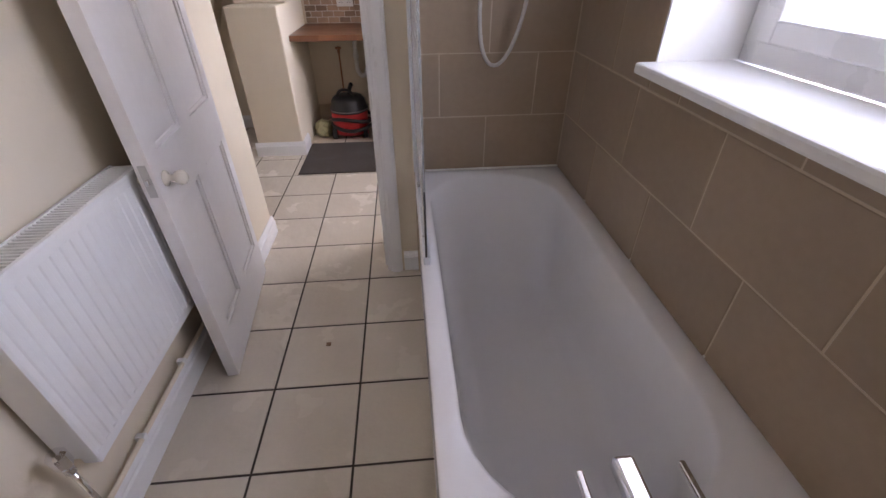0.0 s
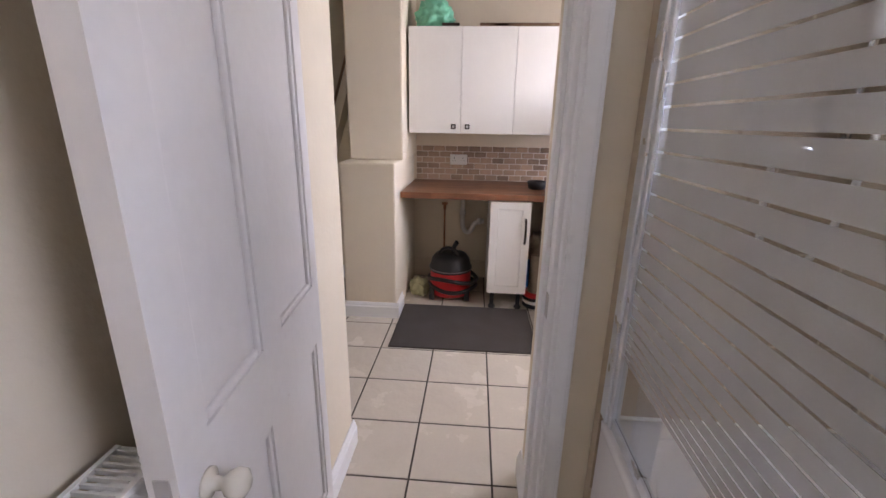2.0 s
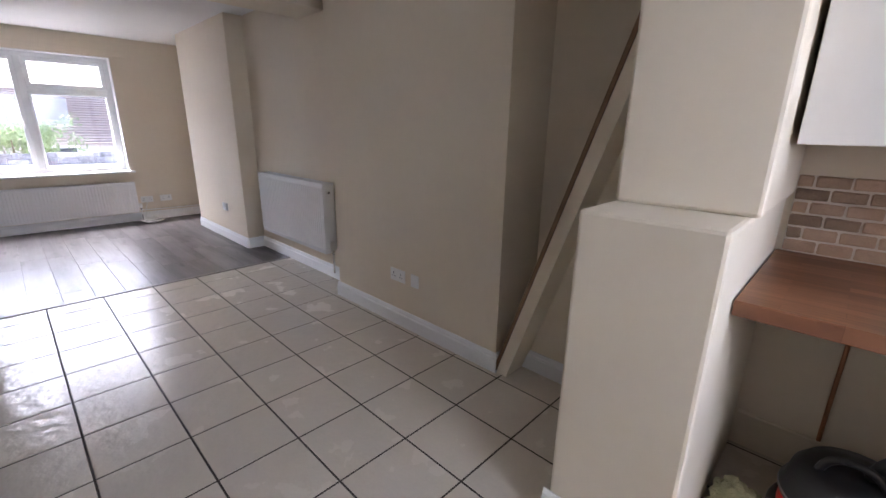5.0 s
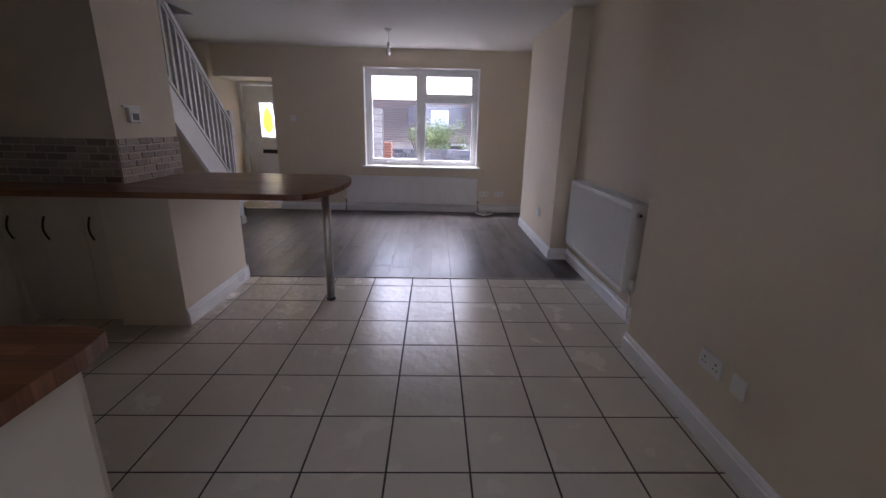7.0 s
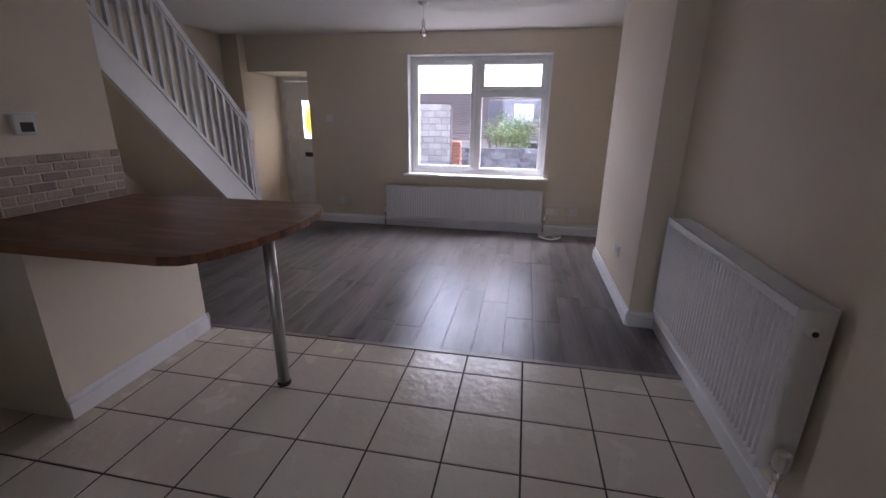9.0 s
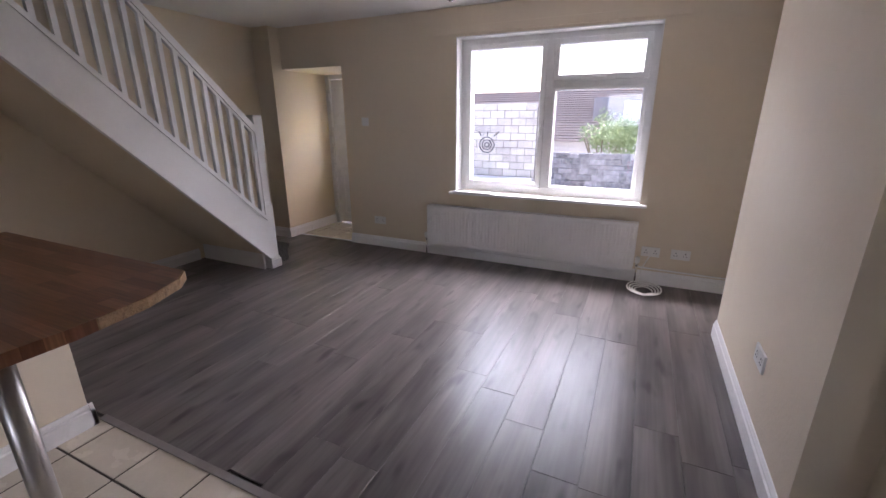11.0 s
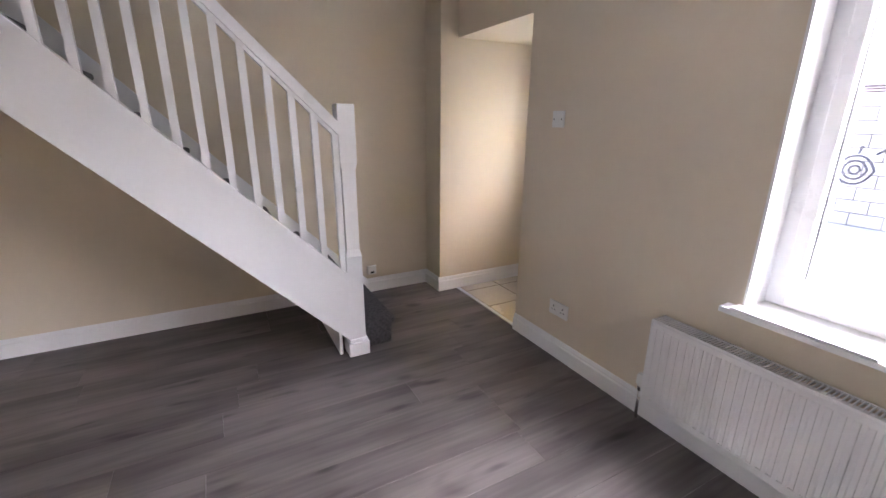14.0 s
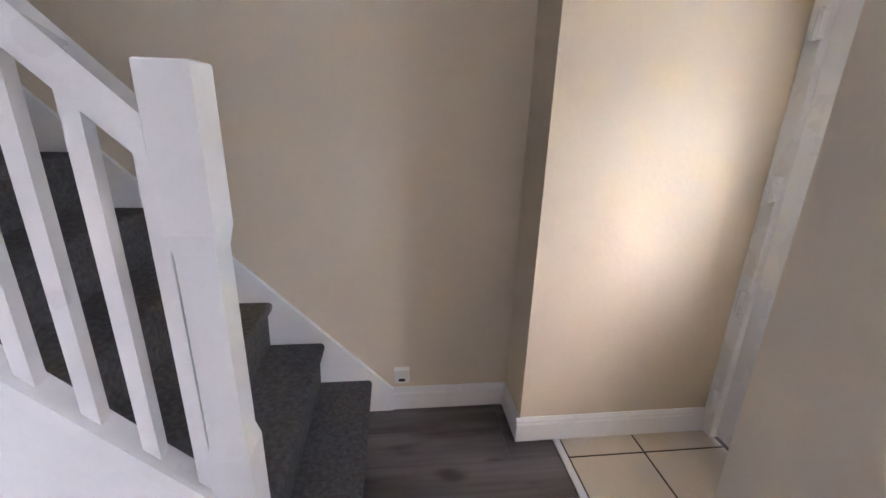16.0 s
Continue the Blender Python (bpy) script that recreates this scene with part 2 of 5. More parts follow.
def bm_box(bm, lo, hi, bevel=0.0, m=None):
    c = [(a + b) / 2 for a, b in zip(lo, hi)]
    s = [max(b - a, 1e-4) for a, b in zip(lo, hi)]
    r = bmesh.ops.create_cube(bm, size=1, matrix=Matrix.Translation(c) @ Matrix.Diagonal((*s, 1)))
    vs = r["verts"]
    if bevel:
        es = list({e for v in vs for e in v.link_edges})
        g = bmesh.ops.bevel(bm, geom=es, offset=bevel, segments=2, profile=0.5, affect="EDGES")
        vs = list({v for f in g["faces"] for v in f.verts} | {v for v in vs if v.is_valid})
    if m is not None:
        bmesh.ops.transform(bm, matrix=m, verts=vs)
    return vs


def bm_tube(bm, p, q, r, r2=None, n=16):
    p, q = Vector(p), Vector(q)
    d = q - p
    m = Matrix.Translation((p + q) / 2) @ d.to_track_quat("Z", "Y").to_matrix().to_4x4()
    return bmesh.ops.create_cone(bm, cap_ends=True, segments=n, radius1=r, radius2=r if r2 is None else r2, depth=d.length, matrix=m)["verts"]


def bm_lathe(bm, profile, n=28, centre=(0, 0, 0), sx=1.0, sy=1.0, close=True):
    """A turned shape: profile is a run of (radius, height)."""
    rings = []
    for r, z in profile:
        rings.append([bm.verts.new((centre[0] + sx * r * math.cos(2 * math.pi * k / n), centre[1] + sy * r * math.sin(2 * math.pi * k / n), centre[2] + z)) for k in range(n)])
    for a, b in zip(rings, rings[1:]):
        for k in range(n):
            bm.faces.new((a[k], a[(k + 1) % n], b[(k + 1) % n], b[k]))
    if close:
        bm.faces.new(list(reversed(rings[0])))
        bm.faces.new(rings[-1])
    return [v for r in rings for v in r]


def bm_prism(bm, pts, axis, lo, hi):
    """Extrude a flat outline along an axis (0, 1 or 2); pts are the other two coordinates in order."""
    def at(p, d):
        c = list(p)
        c.insert(axis, d)
        return c
    a = [bm.verts.new(at(p, lo)) for p in pts]
    b = [bm.verts.new(at(p, hi)) for p in pts]
    bm.faces.new(a)
    bm.faces.new(list(reversed(b)))
    n = len(pts)
    for k in range(n):
        bm.faces.new((a[k], b[k], b[(k + 1) % n], a[(k + 1) % n]))
    bmesh.ops.recalc_face_normals(bm, faces=bm.faces)
    return a + b


def part(name, bm, material, parent=None, label="", smooth=False):
    me = bpy.data.meshes.new(name)
    bm.normal_update()
    bm.to_mesh(me)
    bm.free()
    me.materials.append(material)
    if smooth:
        me.polygons.foreach_set("use_smooth", [True] * len(me.polygons))
    ob = new(name, me)
    if parent is not None:
        ob.parent = parent
    if label:
        ob["label"] = label
    return ob


def box(name, lo, hi, material, parent=None, bevel=0.003, label="", m=None):
    bm = bmesh.new()
    bm_box(bm, lo, hi, bevel, m)
    return part(name, bm, material, parent, label)


def boxes(name, spans, material, parent=None, bevel=0.0, label=""):
    bm = bmesh.new()
    for lo, hi in spans:
        bm_box(bm, lo, hi, bevel)
    return part(name, bm, material, parent, label)


def tube(name, pts, r, material, parent=None, label="", closed=False):
    """A bent pipe through points."""
    cu = bpy.data.curves.new(name, "CURVE")
    cu.dimensions, cu.bevel_depth, cu.bevel_resolution, cu.use_fill_caps = "3D", r, 3, True
    sp = cu.splines.new("NURBS")
    sp.points.add(len(pts) - 1)
    for k, p in enumerate(pts):
        sp.points[k].co = (*p, 1)
    sp.use_endpoint_u, sp.order_u, sp.resolution_u, sp.use_cyclic_u = True, 3, 6, closed
    tmp = bpy.data.objects.new(name, cu)
    me = bpy.data.meshes.new_from_object(tmp)
    bpy.data.objects.remove(tmp)
    me.materials.clear()
    me.materials.append(material)
    me.polygons.foreach_set("use_smooth", [True] * len(me.polygons))
    ob = new(name, me)
    if parent is not None:
        ob.parent = parent
    if label:
        ob["label"] = label
    return ob


def thing(name, label, category, group="", kind=""):
    return tagged(new(name), label, category, group, kind)


def structure(ob, label, category):
    return tagged(ob, label, category, kind="structure")


def skirting(name, a, b, side, height=0.10, parent=None):
    """A skirting board from a to b on the floor; side (+1 or -1) is the way it stands out across the run."""
    (ax, ay), (bx, by) = a, b
    bm = bmesh.new()
    prof = [(0, -0.02), (0.018, -0.02), (0.018, height * 0.72), (0.012, height * 0.78), (0.012, height * 0.86), (0.005, height), (0, height)]
    if abs(ax - bx) > abs(ay - by):
        bm_prism(bm, [(ay + side * u, z) for u, z in prof], 0, min(ax, bx), max(ax, bx))
    else:
        bm_prism(bm, [(ax + side * u, z) for u, z in prof], 1, min(ay, by), max(ay, by))
    return structure(part(name, bm, GLOSS, parent), "white gloss skirting board along the wall foot", "skirting")


# ---- structure: walls, floors, ceilings ----
H = 2.36
WX = -7.85          # inner face of the window wall
BACK = -0.55        # wall beside the stairs
LIV = -4.80         # where tiles end and boards begin


def wall(name, spans, material=CREAM, label="smooth cream painted plaster wall", bevel=0.0):
    return structure(boxes(name, spans, material, None, bevel), label, "wall")


# window wall with the window and the deep doorway
wall("wall_west", [
    ((-8.20, 0.53, -0.1), (WX, 1.86, H)), ((-8.20, 3.56, -0.1), (WX, 4.75, H)),
    ((-8.20, 1.86, -0.1), (WX, 3.56, 0.69)), ((-8.20, 1.86, 2.11), (WX, 3.56, H)),
    ((-8.75, -0.30, 1.935), (WX, 0.53, H)), ((-8.75, 0.49, -0.1), (-8.20, 0.75, H))])
wall("wall_corner", [((-8.75, -0.80, -0.1), (-7.705, -0.30, H))])
wall("wall_south", [((-7.705, -0.80, -0.1), (-1.40, BACK, 5.0))])
wall("wall_partition", [((-4.75, BACK, -0.1), (-4.08, 0.86, H)), ((-4.75, 0.86, -0.1), (-3.83, 1.285, 0.865))], CREAM_B)
wall("wall_north", [
    ((-3.56, 4.11, -0.1), (-1.98, 4.75, H)), ((-5.42, 4.30, -0.1), (-3.56, 4.75, H)),
    ((-7.0, 4.12, -0.1), (-5.42, 4.75, H)), ((WX, 4.40, -0.1), (-7.0, 4.75, H)),
    ((-1.98, 4.47, -0.1), (-1.30, 4.75, H)),
    ((-1.30, 4.42, -0.1), (1.05, 4.75, H))])
wall("wall_pier", [((-1.28, 3.50, -0.1), (-0.905, 4.42, 1.11)), ((-1.27, 3.72, 1.11), (-0.885, 4.42, H))], CREAM_B, "cream plastered pier with a stepped ledge", 0.012)
wall("wall_east", [
    ((1.05, 2.12, -0.1), (1.35, 2.45, H)), ((1.05, 4.25, -0.1), (1.35, 4.75, H)),
    ((1.05, 2.45, -0.1), (1.35, 4.25, 1.12)), ((1.05, 2.45, 2.1), (1.35, 4.25, H))])
wall("wall_bath_kitchen", [
    ((-1.40, 1.80, -0.1), (-0.87, 2.23, H)), ((-0.145, 1.80, -0.1), (1.35, 2.12, H)), ((-0.87, 1.80, 2.03), (-0.145, 2.12, H))], CREAM_B)
wall("wall_bath_west", [((-1.40, -1.0, -0.1), (-0.93, 1.80, H))])
wall("wall_bath_south", [((-0.93, -1.0, -0.1), (0.98, -0.85, H))])
wall("wall_bath_east", [
    ((0.68, 1.15, -0.1), (0.98, 1.80, H)), ((0.68, -0.85, -0.1), (0.98, -0.10, H)),
    ((0.68, -0.10, -0.1), (0.98, 1.15, 1.13)), ((0.68, -0.10, 2.1), (0.98, 1.15, H))], GLOSS, "white painted wall with tiled face")

structure(boxes("ceiling", [((-8.2, -0.3, H), (WX, 4.75, H + 0.2)), ((WX, 0.40, H), (1.35, 5.1, H + 0.2)), ((WX, -0.8, H), (-6.15, 0.40, H + 0.2)),
                           ((-4.08, -1.0, H), (1.35, 0.40, H + 0.2))], CEIL), "matt white painted ceiling", "ceiling")
structure(boxes("stairwell_wall", [((-6.15, 0.40, H + 0.2), (-4.0, 0.55, 5.0)), ((-6.30, -0.8, H + 0.2), (-6.15, 0.55, 5.0)), ((-4.0, -0.8, H + 0.2), (-3.85, 0.55, 5.0)),
                                   ((-6.3, -0.8, 5.0), (-3.85, 0.55, 5.15))], CREAM), "cream walls of the stairwell above", "wall")
structure(box("ceiling_beam", (-4.30, 0.86, 2.17), (-3.90, 4.30, H + 0.02), CREAM_B, bevel=0.004), "cream plastered beam between kitchen and lounge", "beam")
structure(boxes("floor", [((LIV, -1.0, -0.12), (1.35, 5.1, -0.002)), ((-8.75, -0.8, -0.12), (WX - 0.03, 0.75, -0.002))], GROUT), "cream tiled floor with dark joints", "floor")
structure(box("floor_lounge", (WX - 0.03, -0.8, -0.12), (LIV, 4.75, -0.009), GAP, bevel=0), "grey wood laminate floor", "floor")

for n, (a, b, side) in enumerate([
        ((WX, 0.53), (WX, 4.40), 1), ((-7.0, 4.12), (-5.42, 4.12), -1), ((-5.42, 4.12), (-5.42, 4.30), 1), ((-7.0, 4.12), (-7.0, 4.40), -1), ((WX, 4.40), (-7.0, 4.40), -1),
        ((-5.42, 4.30), (-3.56, 4.30), -1), ((-3.578, 4.11), (-1.962, 4.11), -1), ((-3.56, 4.11), (-3.56, 4.30), -1), ((-1.98, 4.11), (-1.98, 4.30), 1),
        ((-1.298, 3.50), (-0.887, 3.50), -1), ((-0.905, 3.50), (-0.905, 3.72), 1), ((-4.768, 1.285), (-3.83, 1.285), 1), ((-4.75, BACK), (-4.75, 1.303), -1),
        ((-7.15, BACK), (-7.705, BACK), 1), ((-7.705, BACK), (-7.705, -0.30), 1), ((-8.60, -0.30), (-7.687, -0.30), 1), ((-6.66, BACK), (-4.75, BACK), 1),
        ((-0.93, -0.85), (-0.93, 1.79), 1), ((-0.87, 1.888), (-0.87, 2.248), 1), ((-0.87, 2.23), (-1.40, 2.23), 1), ((-0.075, 1.80), (0.0, 1.80), -1), ((-0.145, 1.888), (-0.145, 2.138), -1)]):
    skirting("baseboard", a, b, side, 0.115)

# ---- camera side: lounge window ----


def frame_bars(name, y0, y1, z0, z1, x0, x1, w, material, parent):
    """A rectangular frame in a wall that faces along x."""
    bm = bmesh.new()
    bm_box(bm, (x0, y0, z0), (x1, y0 + w, z1), 0.006)
    bm_box(bm, (x0, y1 - w, z0), (x1, y1, z1), 0.006)
    bm_box(bm, (x0 + 0.001, y0 + w - 0.004, z0), (x1 - 0.001, y1 - w + 0.004, z0 + w), 0.006)
    bm_box(bm, (x0 + 0.001, y0 + w - 0.004, z1 - w), (x1 - 0.001, y1 - w + 0.004, z1), 0.006)
    return part(name, bm, material, parent)


def pane(name, y0, y1, z0, z1, x, material, parent):
    ob = box(name, (x - 0.004, y0, z0), (x + 0.004, y1, z1), material, parent, 0)
    ob.visible_shadow = False
    return ob


win = thing("window_1", "white plastic casement window with three panes above the radiator", "window", kind="structure")
X0, X1 = -8.06, -7.98
frame_bars("window_frame", 1.86, 3.56, 0.70, 2.11, X0, X1, 0.065, UPVC, win)
box("mullion", (X0, 2.665, 0.76), (X1, 2.745, 2.05), UPVC, win, 0.006)
box("transom", (X0 + 0.002, 2.74, 1.655), (X1 - 0.002, 3.50, 1.725), UPVC, win, 0.006)
for (y0, y1, z0, z1) in [(1.915, 2.675, 0.755, 2.055), (2.735, 3.505, 1.715, 2.055), (2.735, 3.505, 0.755, 1.665)]:
    sash = frame_bars("sash", y0, y1, z0, z1, X0 + 0.01, X1 + 0.022, 0.048 if z0 > 1 or y0 < 2 else 0.03, UPVC, win)
    g = 0.046 if z0 > 1 or y0 < 2 else 0.028
    pane("pane", y0 + g, y1 - g, z0 + g, z1 - g, X0 + 0.04, GLASS, sash)
    frame_bars("gasket", y0 + g - 0.003, y1 - g + 0.003, z0 + g - 0.003, z1 - g + 0.003, X0 + 0.05, X0 + 0.07, 0.007, BLACK, sash)
for (y, z, dy, dz) in [(2.652, 1.30, 0.012, 0.06), (3.12, 1.735, 0.06, 0.012)]:
    hd = box("handle", (X1 + 0.02, y - dy, z - dz), (X1 + 0.034, y + dy, z + dz), UPVC, win, 0.004)
    box("lever", (X1 + 0.034, y - dy * 0.7, z - dz * 0.9), (X1 + 0.052, y + dy * 0.7, z + dz * 0.35), UPVC, hd, 0.004)
box("window_sill", (-8.0, 1.80, 0.672), (WX + 0.06, 3.62, 0.697), GLOSS, win, 0.006)
box("sill_offcut", (WX - 0.02, 1.84, 0.6975), (WX + 0.062, 2.25, 0.705), GLOSS, win, 0.002)
box("head_batten", (WX, 1.62, 2.135), (WX + 0.014, 3.74, 2.20), CREAM, win, 0.003)
boxes("reveal_lining", [((-8.0, 1.853, 0.70), (WX + 0.004, 1.863, 2.11)), ((-8.0, 3.557, 0.70), (WX + 0.004, 3.567, 2.11)), ((-8.0, 1.853, 2.105), (WX + 0.004, 3.567, 2.115))], GLOSS, win)


def radiator(name, length, height, depth=0.075, ribs=24, label="", groove=0.005):
    """A panel radiator that stands out along +x from its origin, its run along +y."""
    root = thing(name, label, "radiator")
    bm = bmesh.new()
    # ribbed steel front sheet
    step = length / ribs
    prof = [(0.0, depth * 0.55), (0.0, depth)]
    for k in range(ribs):
        y = k * step
        prof += [(y + step * 0.18, depth), (y + step * 0.30, depth - groove), (y + step * 0.70, depth - groove), (y + step * 0.82, depth)]
    prof += [(length, depth), (length, depth * 0.55)]
    bm_prism(bm, [(x, y) for y, x in prof], 2, 0.03, height - 0.03)
    bm_box(bm, (depth * 0.5, 0, 0.0), (depth, length, 0.036), 0.006)
    bm_box(bm, (depth * 0.5, 0, height - 0.036), (depth, length, height - 0.004), 0.006)
    part("panel", bm, ENAMEL, root)
    box("back_panel", (0.012, 0.01, 0.01), (0.026, length - 0.01, height - 0.02), ENAMEL, root, 0.003)
    for y in (-0.003, length - 0.001):
        box("side_cover", (0.008, y, 0.03), (depth + 0.002, y + 0.004, height), ENAMEL, root, 0.001)
    bm = bmesh.new()
    bm_box(bm, (0.006, 0, height - 0.004), (0.014, length, height + 0.004))
    bm_box(bm, (depth - 0.008, 0, height - 0.004), (depth + 0.002, length, height + 0.004))
    n = int(length / 0.0125)
    for k in range(n):
        y = length * (k + 0.3) / n
        bm_box(bm, (0.013, y, height - 0.006), (depth - 0.007, y + 0.004, height + 0.002))
    part("top_grille", bm, ENAMEL, root)
    # solid dark block between the panels: the hollow's shade put in as colour
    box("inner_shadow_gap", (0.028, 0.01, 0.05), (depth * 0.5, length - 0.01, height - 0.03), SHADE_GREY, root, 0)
    return root


def valve(parent, p, drop=0.12, white=True):
    bm = bmesh.new()
    bm_tube(bm, (p[0], p[1], p[2]), (p[0], p[1], p[2] + 0.03), 0.012)
    bm_tube(bm, (p[0], p[1], p[2] - drop), (p[0], p[1], p[2]), 0.0075)
    v = part("valve_body", bm, CHROME, parent, "chrome radiator valve", True)
    bm = bmesh.new()
    bm_lathe(bm, [(0.017, 0), (0.021, 0.01), (0.021, 0.045), (0.014, 0.055)], 16, (p[0], p[1], p[2] + 0.028))
    part("valve_cap", bm, PLASTIC_W if white else CHROME, v, "", False)


r = radiator("radiator", 2.0, 0.41, 0.085, 60, "long low white panel radiator below the window", 0.0035)
r.matrix_world = pose(WX + 0.012, 1.575, 0.135)
valve(r, (0.05, -0.03, 0.03), 0.15)
valve(r, (0.05, 2.03, 0.03), 0.15)
r = radiator("radiator", 1.24, 0.60, 0.118, 38, "white ribbed panel radiator in the alcove", 0.010)
r.matrix_world = pose(-5.10, 4.288, 0.26, 0, 0, -90)
bm = bmesh.new()
bm_tube(bm, (0.07, 1.243, 0.53), (0.07, 1.262, 0.53), 0.017)
vent = part("vent_plug", bm, PLASTIC_W, r, "white plastic plug with a dark bleed screw", True)
bm = bmesh.new()
bm_tube(bm, (0.07, 1.262, 0.53), (0.07, 1.266, 0.53), 0.009)
part("bleed_screw", bm, BLACK, vent, "", True)
bm = bmesh.new()
bm_tube(bm, (0.065, 1.24, 0.03), (0.065, 1.278, 0.03), 0.011)
bm_tube(bm, (0.065, 1.278, -0.17), (0.065, 1.278, 0.035), 0.009)
bm_tube(bm, (0.065, 1.278, 0.0), (0.065, 1.278, 0.04), 0.014)
trv = part("valve_body", bm, CHROME, r, "chrome radiator valve", True)
bm = bmesh.new()
bm_lathe(bm, [(0.018, 0), (0.024, 0.008), (0.026, 0.05), (0.022, 0.066), (0.012, 0.07)], 14, (0.065, 1.278, 0.04))
part("thermostat_head", bm, PLASTIC_W, trv, "white ribbed thermostat head")
r = radiator("radiator", 0.62, 0.53, 0.09, 18, "white panel radiator behind the open bathroom door", 0.003)
r.matrix_world = pose(-0.918, 0.60, 0.355)
valve(r, (0.05, -0.035, 0.03), 0.27, False)

# ---- front door in its deep recess ----
door = thing("door_1", "white panelled front door with amber stained glass pane", "door", kind="structure")
DX = -8.62
boxes("door_frame", [((DX - 0.03, -0.30, 0), (DX + 0.05, -0.235, 1.935)), ((DX - 0.03, 0.43, 0), (DX + 0.05, 0.49, 1.935)), ((DX - 0.03, -0.235, 1.88), (DX + 0.05, 0.43, 1.935))], UPVC, door, 0.006)
boxes("leaf", [((DX - 0.025, -0.23, 0.02), (DX + 0.025, 0.02, 1.875)), ((DX - 0.025, 0.26, 0.02), (DX + 0.025, 0.425, 1.875)),
               ((DX - 0.025, 0.02, 0.02), (DX + 0.025, 0.26, 1.06)), ((DX - 0.025, 0.02, 1.62), (DX + 0.025, 0.26, 1.875))], UPVC, door)
pane("door_pane", 0.02, 0.26, 1.06, 1.62, DX, FROST, door)
frame_bars("pane_frame", 0.005, 0.275, 1.045, 1.635, DX + 0.02, DX + 0.04, 0.028, UPVC, door)
bm = bmesh.new()
bm_lathe(bm, [(0.01, 0.0), (0.075, 0.08), (0.085, 0.2), (0.06, 0.34), (0.012, 0.42)], 12, (0, 0, 0), 1, 0.06)
bmesh.ops.transform(bm, matrix=pose(DX + 0.012, 0.14, 1.12, 0, 0, 90), verts=bm.verts)
am = part("stained_motif", bm, AMBER, door, "amber stained glass shape", True)
am.visible_shadow = False
for k in range(4):
    tube("lead_line", [(DX + 0.02, 0.07 + 0.03 * k, 1.14 + 0.02 * k), (DX + 0.02, 0.10 + 0.035 * k, 1.28), (DX + 0.02, 0.09 + 0.02 * k, 1.50 - 0.02 * k)], 0.004, LEAD, door)
lb = box("letter_plate", (DX + 0.025, 0.02, 0.80), (DX + 0.036, 0.26, 0.865), BRONZE, door, 0.004)
box("letter_flap", (DX + 0.036, 0.04, 0.812), (DX + 0.042, 0.24, 0.853), BLACK, lb, 0.002)
for z in (0.15, 0.62, 1.08, 1.62):
    h = box("hinge", (DX + 0.05, -0.262, z), (DX + 0.075, -0.225, z + 0.09), UPVC, door, 0.004)
    bm = bmesh.new()
    bm_tube(bm, (DX + 0.078, -0.235, z - 0.005), (DX + 0.078, -0.235, z + 0.095), 0.008)
    part("hinge_pin", bm, UPVC, h, "", True)
boxes("door_moulding", [((DX + 0.025, -0.13, 0.14), (DX + 0.031, 0.38, 0.16)), ((DX + 0.025, -0.13, 0.68), (DX + 0.031, 0.38, 0.70)),
                       ((DX + 0.025, -0.13, 0.16), (DX + 0.031, -0.11, 0.68)), ((DX + 0.025, 0.36, 0.16), (DX + 0.031, 0.38, 0.68))], UPVC, door, 0.002)
structure(box("threshold_strip", (-7.885, -0.28, 0.0), (-7.855, 0.52, 0.006), ALU, bevel=0.002), "thin aluminium threshold strip", "threshold")
structure(box("threshold_strip", (LIV - 0.018, 1.27, 0.0), (LIV + 0.018, 4.29, 0.006), STRIP, bevel=0.002), "thin grey threshold strip between tiles and boards", "threshold")

# ---- staircase ----
SY = 0.37            # outer face of the string
GO, RISE, NX, NZ = 0.2015, 0.203, -7.06, 0.175
stairs = thing("staircase", "white painted open staircase with grey carpeted treads", "staircase")


def slope(x):
    return NZ + (x - NX) * RISE / GO


for k in range(14):
    x, z = NX + GO * k, NZ + RISE * k
    y1 = 0.31 if k == 0 else SY - 0.042
    bm = bmesh.new()
    bot = z - RISE - 0.05 if k else 0.0
    bm_prism(bm, [(x + GO + 0.03, z), (x + 0.012, z), (x, z - 0.008), (x - 0.002, z - 0.025), (x + 0.006, z - 0.04), (x + 0.022, z - 0.05), (x + 0.026, bot), (x + GO + 0.03, bot if k == 0 else bot + RISE)], 1, BACK + 0.025, y1)
    step = part("carpeted_step", bm, CARPET, stairs, "dark grey carpeted step" if k == 0 else "")
# outer string
xa, xb = -6.76, -3.9
bm = bmesh.new()
bm_prism(bm, [(xa, 0.10), (xb, 0.10 + (xb - xa) * 1.02), (xb, 0.50 + (xb - xa) * 1.0), (xa, 0.50)], 1, SY - 0.04, SY)
part("string", bm, GLOSS, stairs)
bm = bmesh.new()
bm_prism(bm, [(xa, 0.484), (xb, 0.484 + (xb - xa)), (xb, 0.528 + (xb - xa)), (xa, 0.528)], 1, SY - 0.055, SY + 0.012)
part("base_rail", bm, GLOSS, stairs)
bm = bmesh.new()
bm_prism(bm, [(xa, 1.282), (xb, 1.282 + (xb - xa)), (xb, 1.352 + (xb - xa)), (xa, 1.352)], 1, SY - 0.058, SY + 0.002)
bm_prism(bm, [(xa, 1.257), (xb, 1.257 + (xb - xa)), (xb, 1.283 + (xb - xa)), (xa, 1.283)], 1, SY - 0.045, SY - 0.011)
part("handrail", bm, GLOSS, stairs)
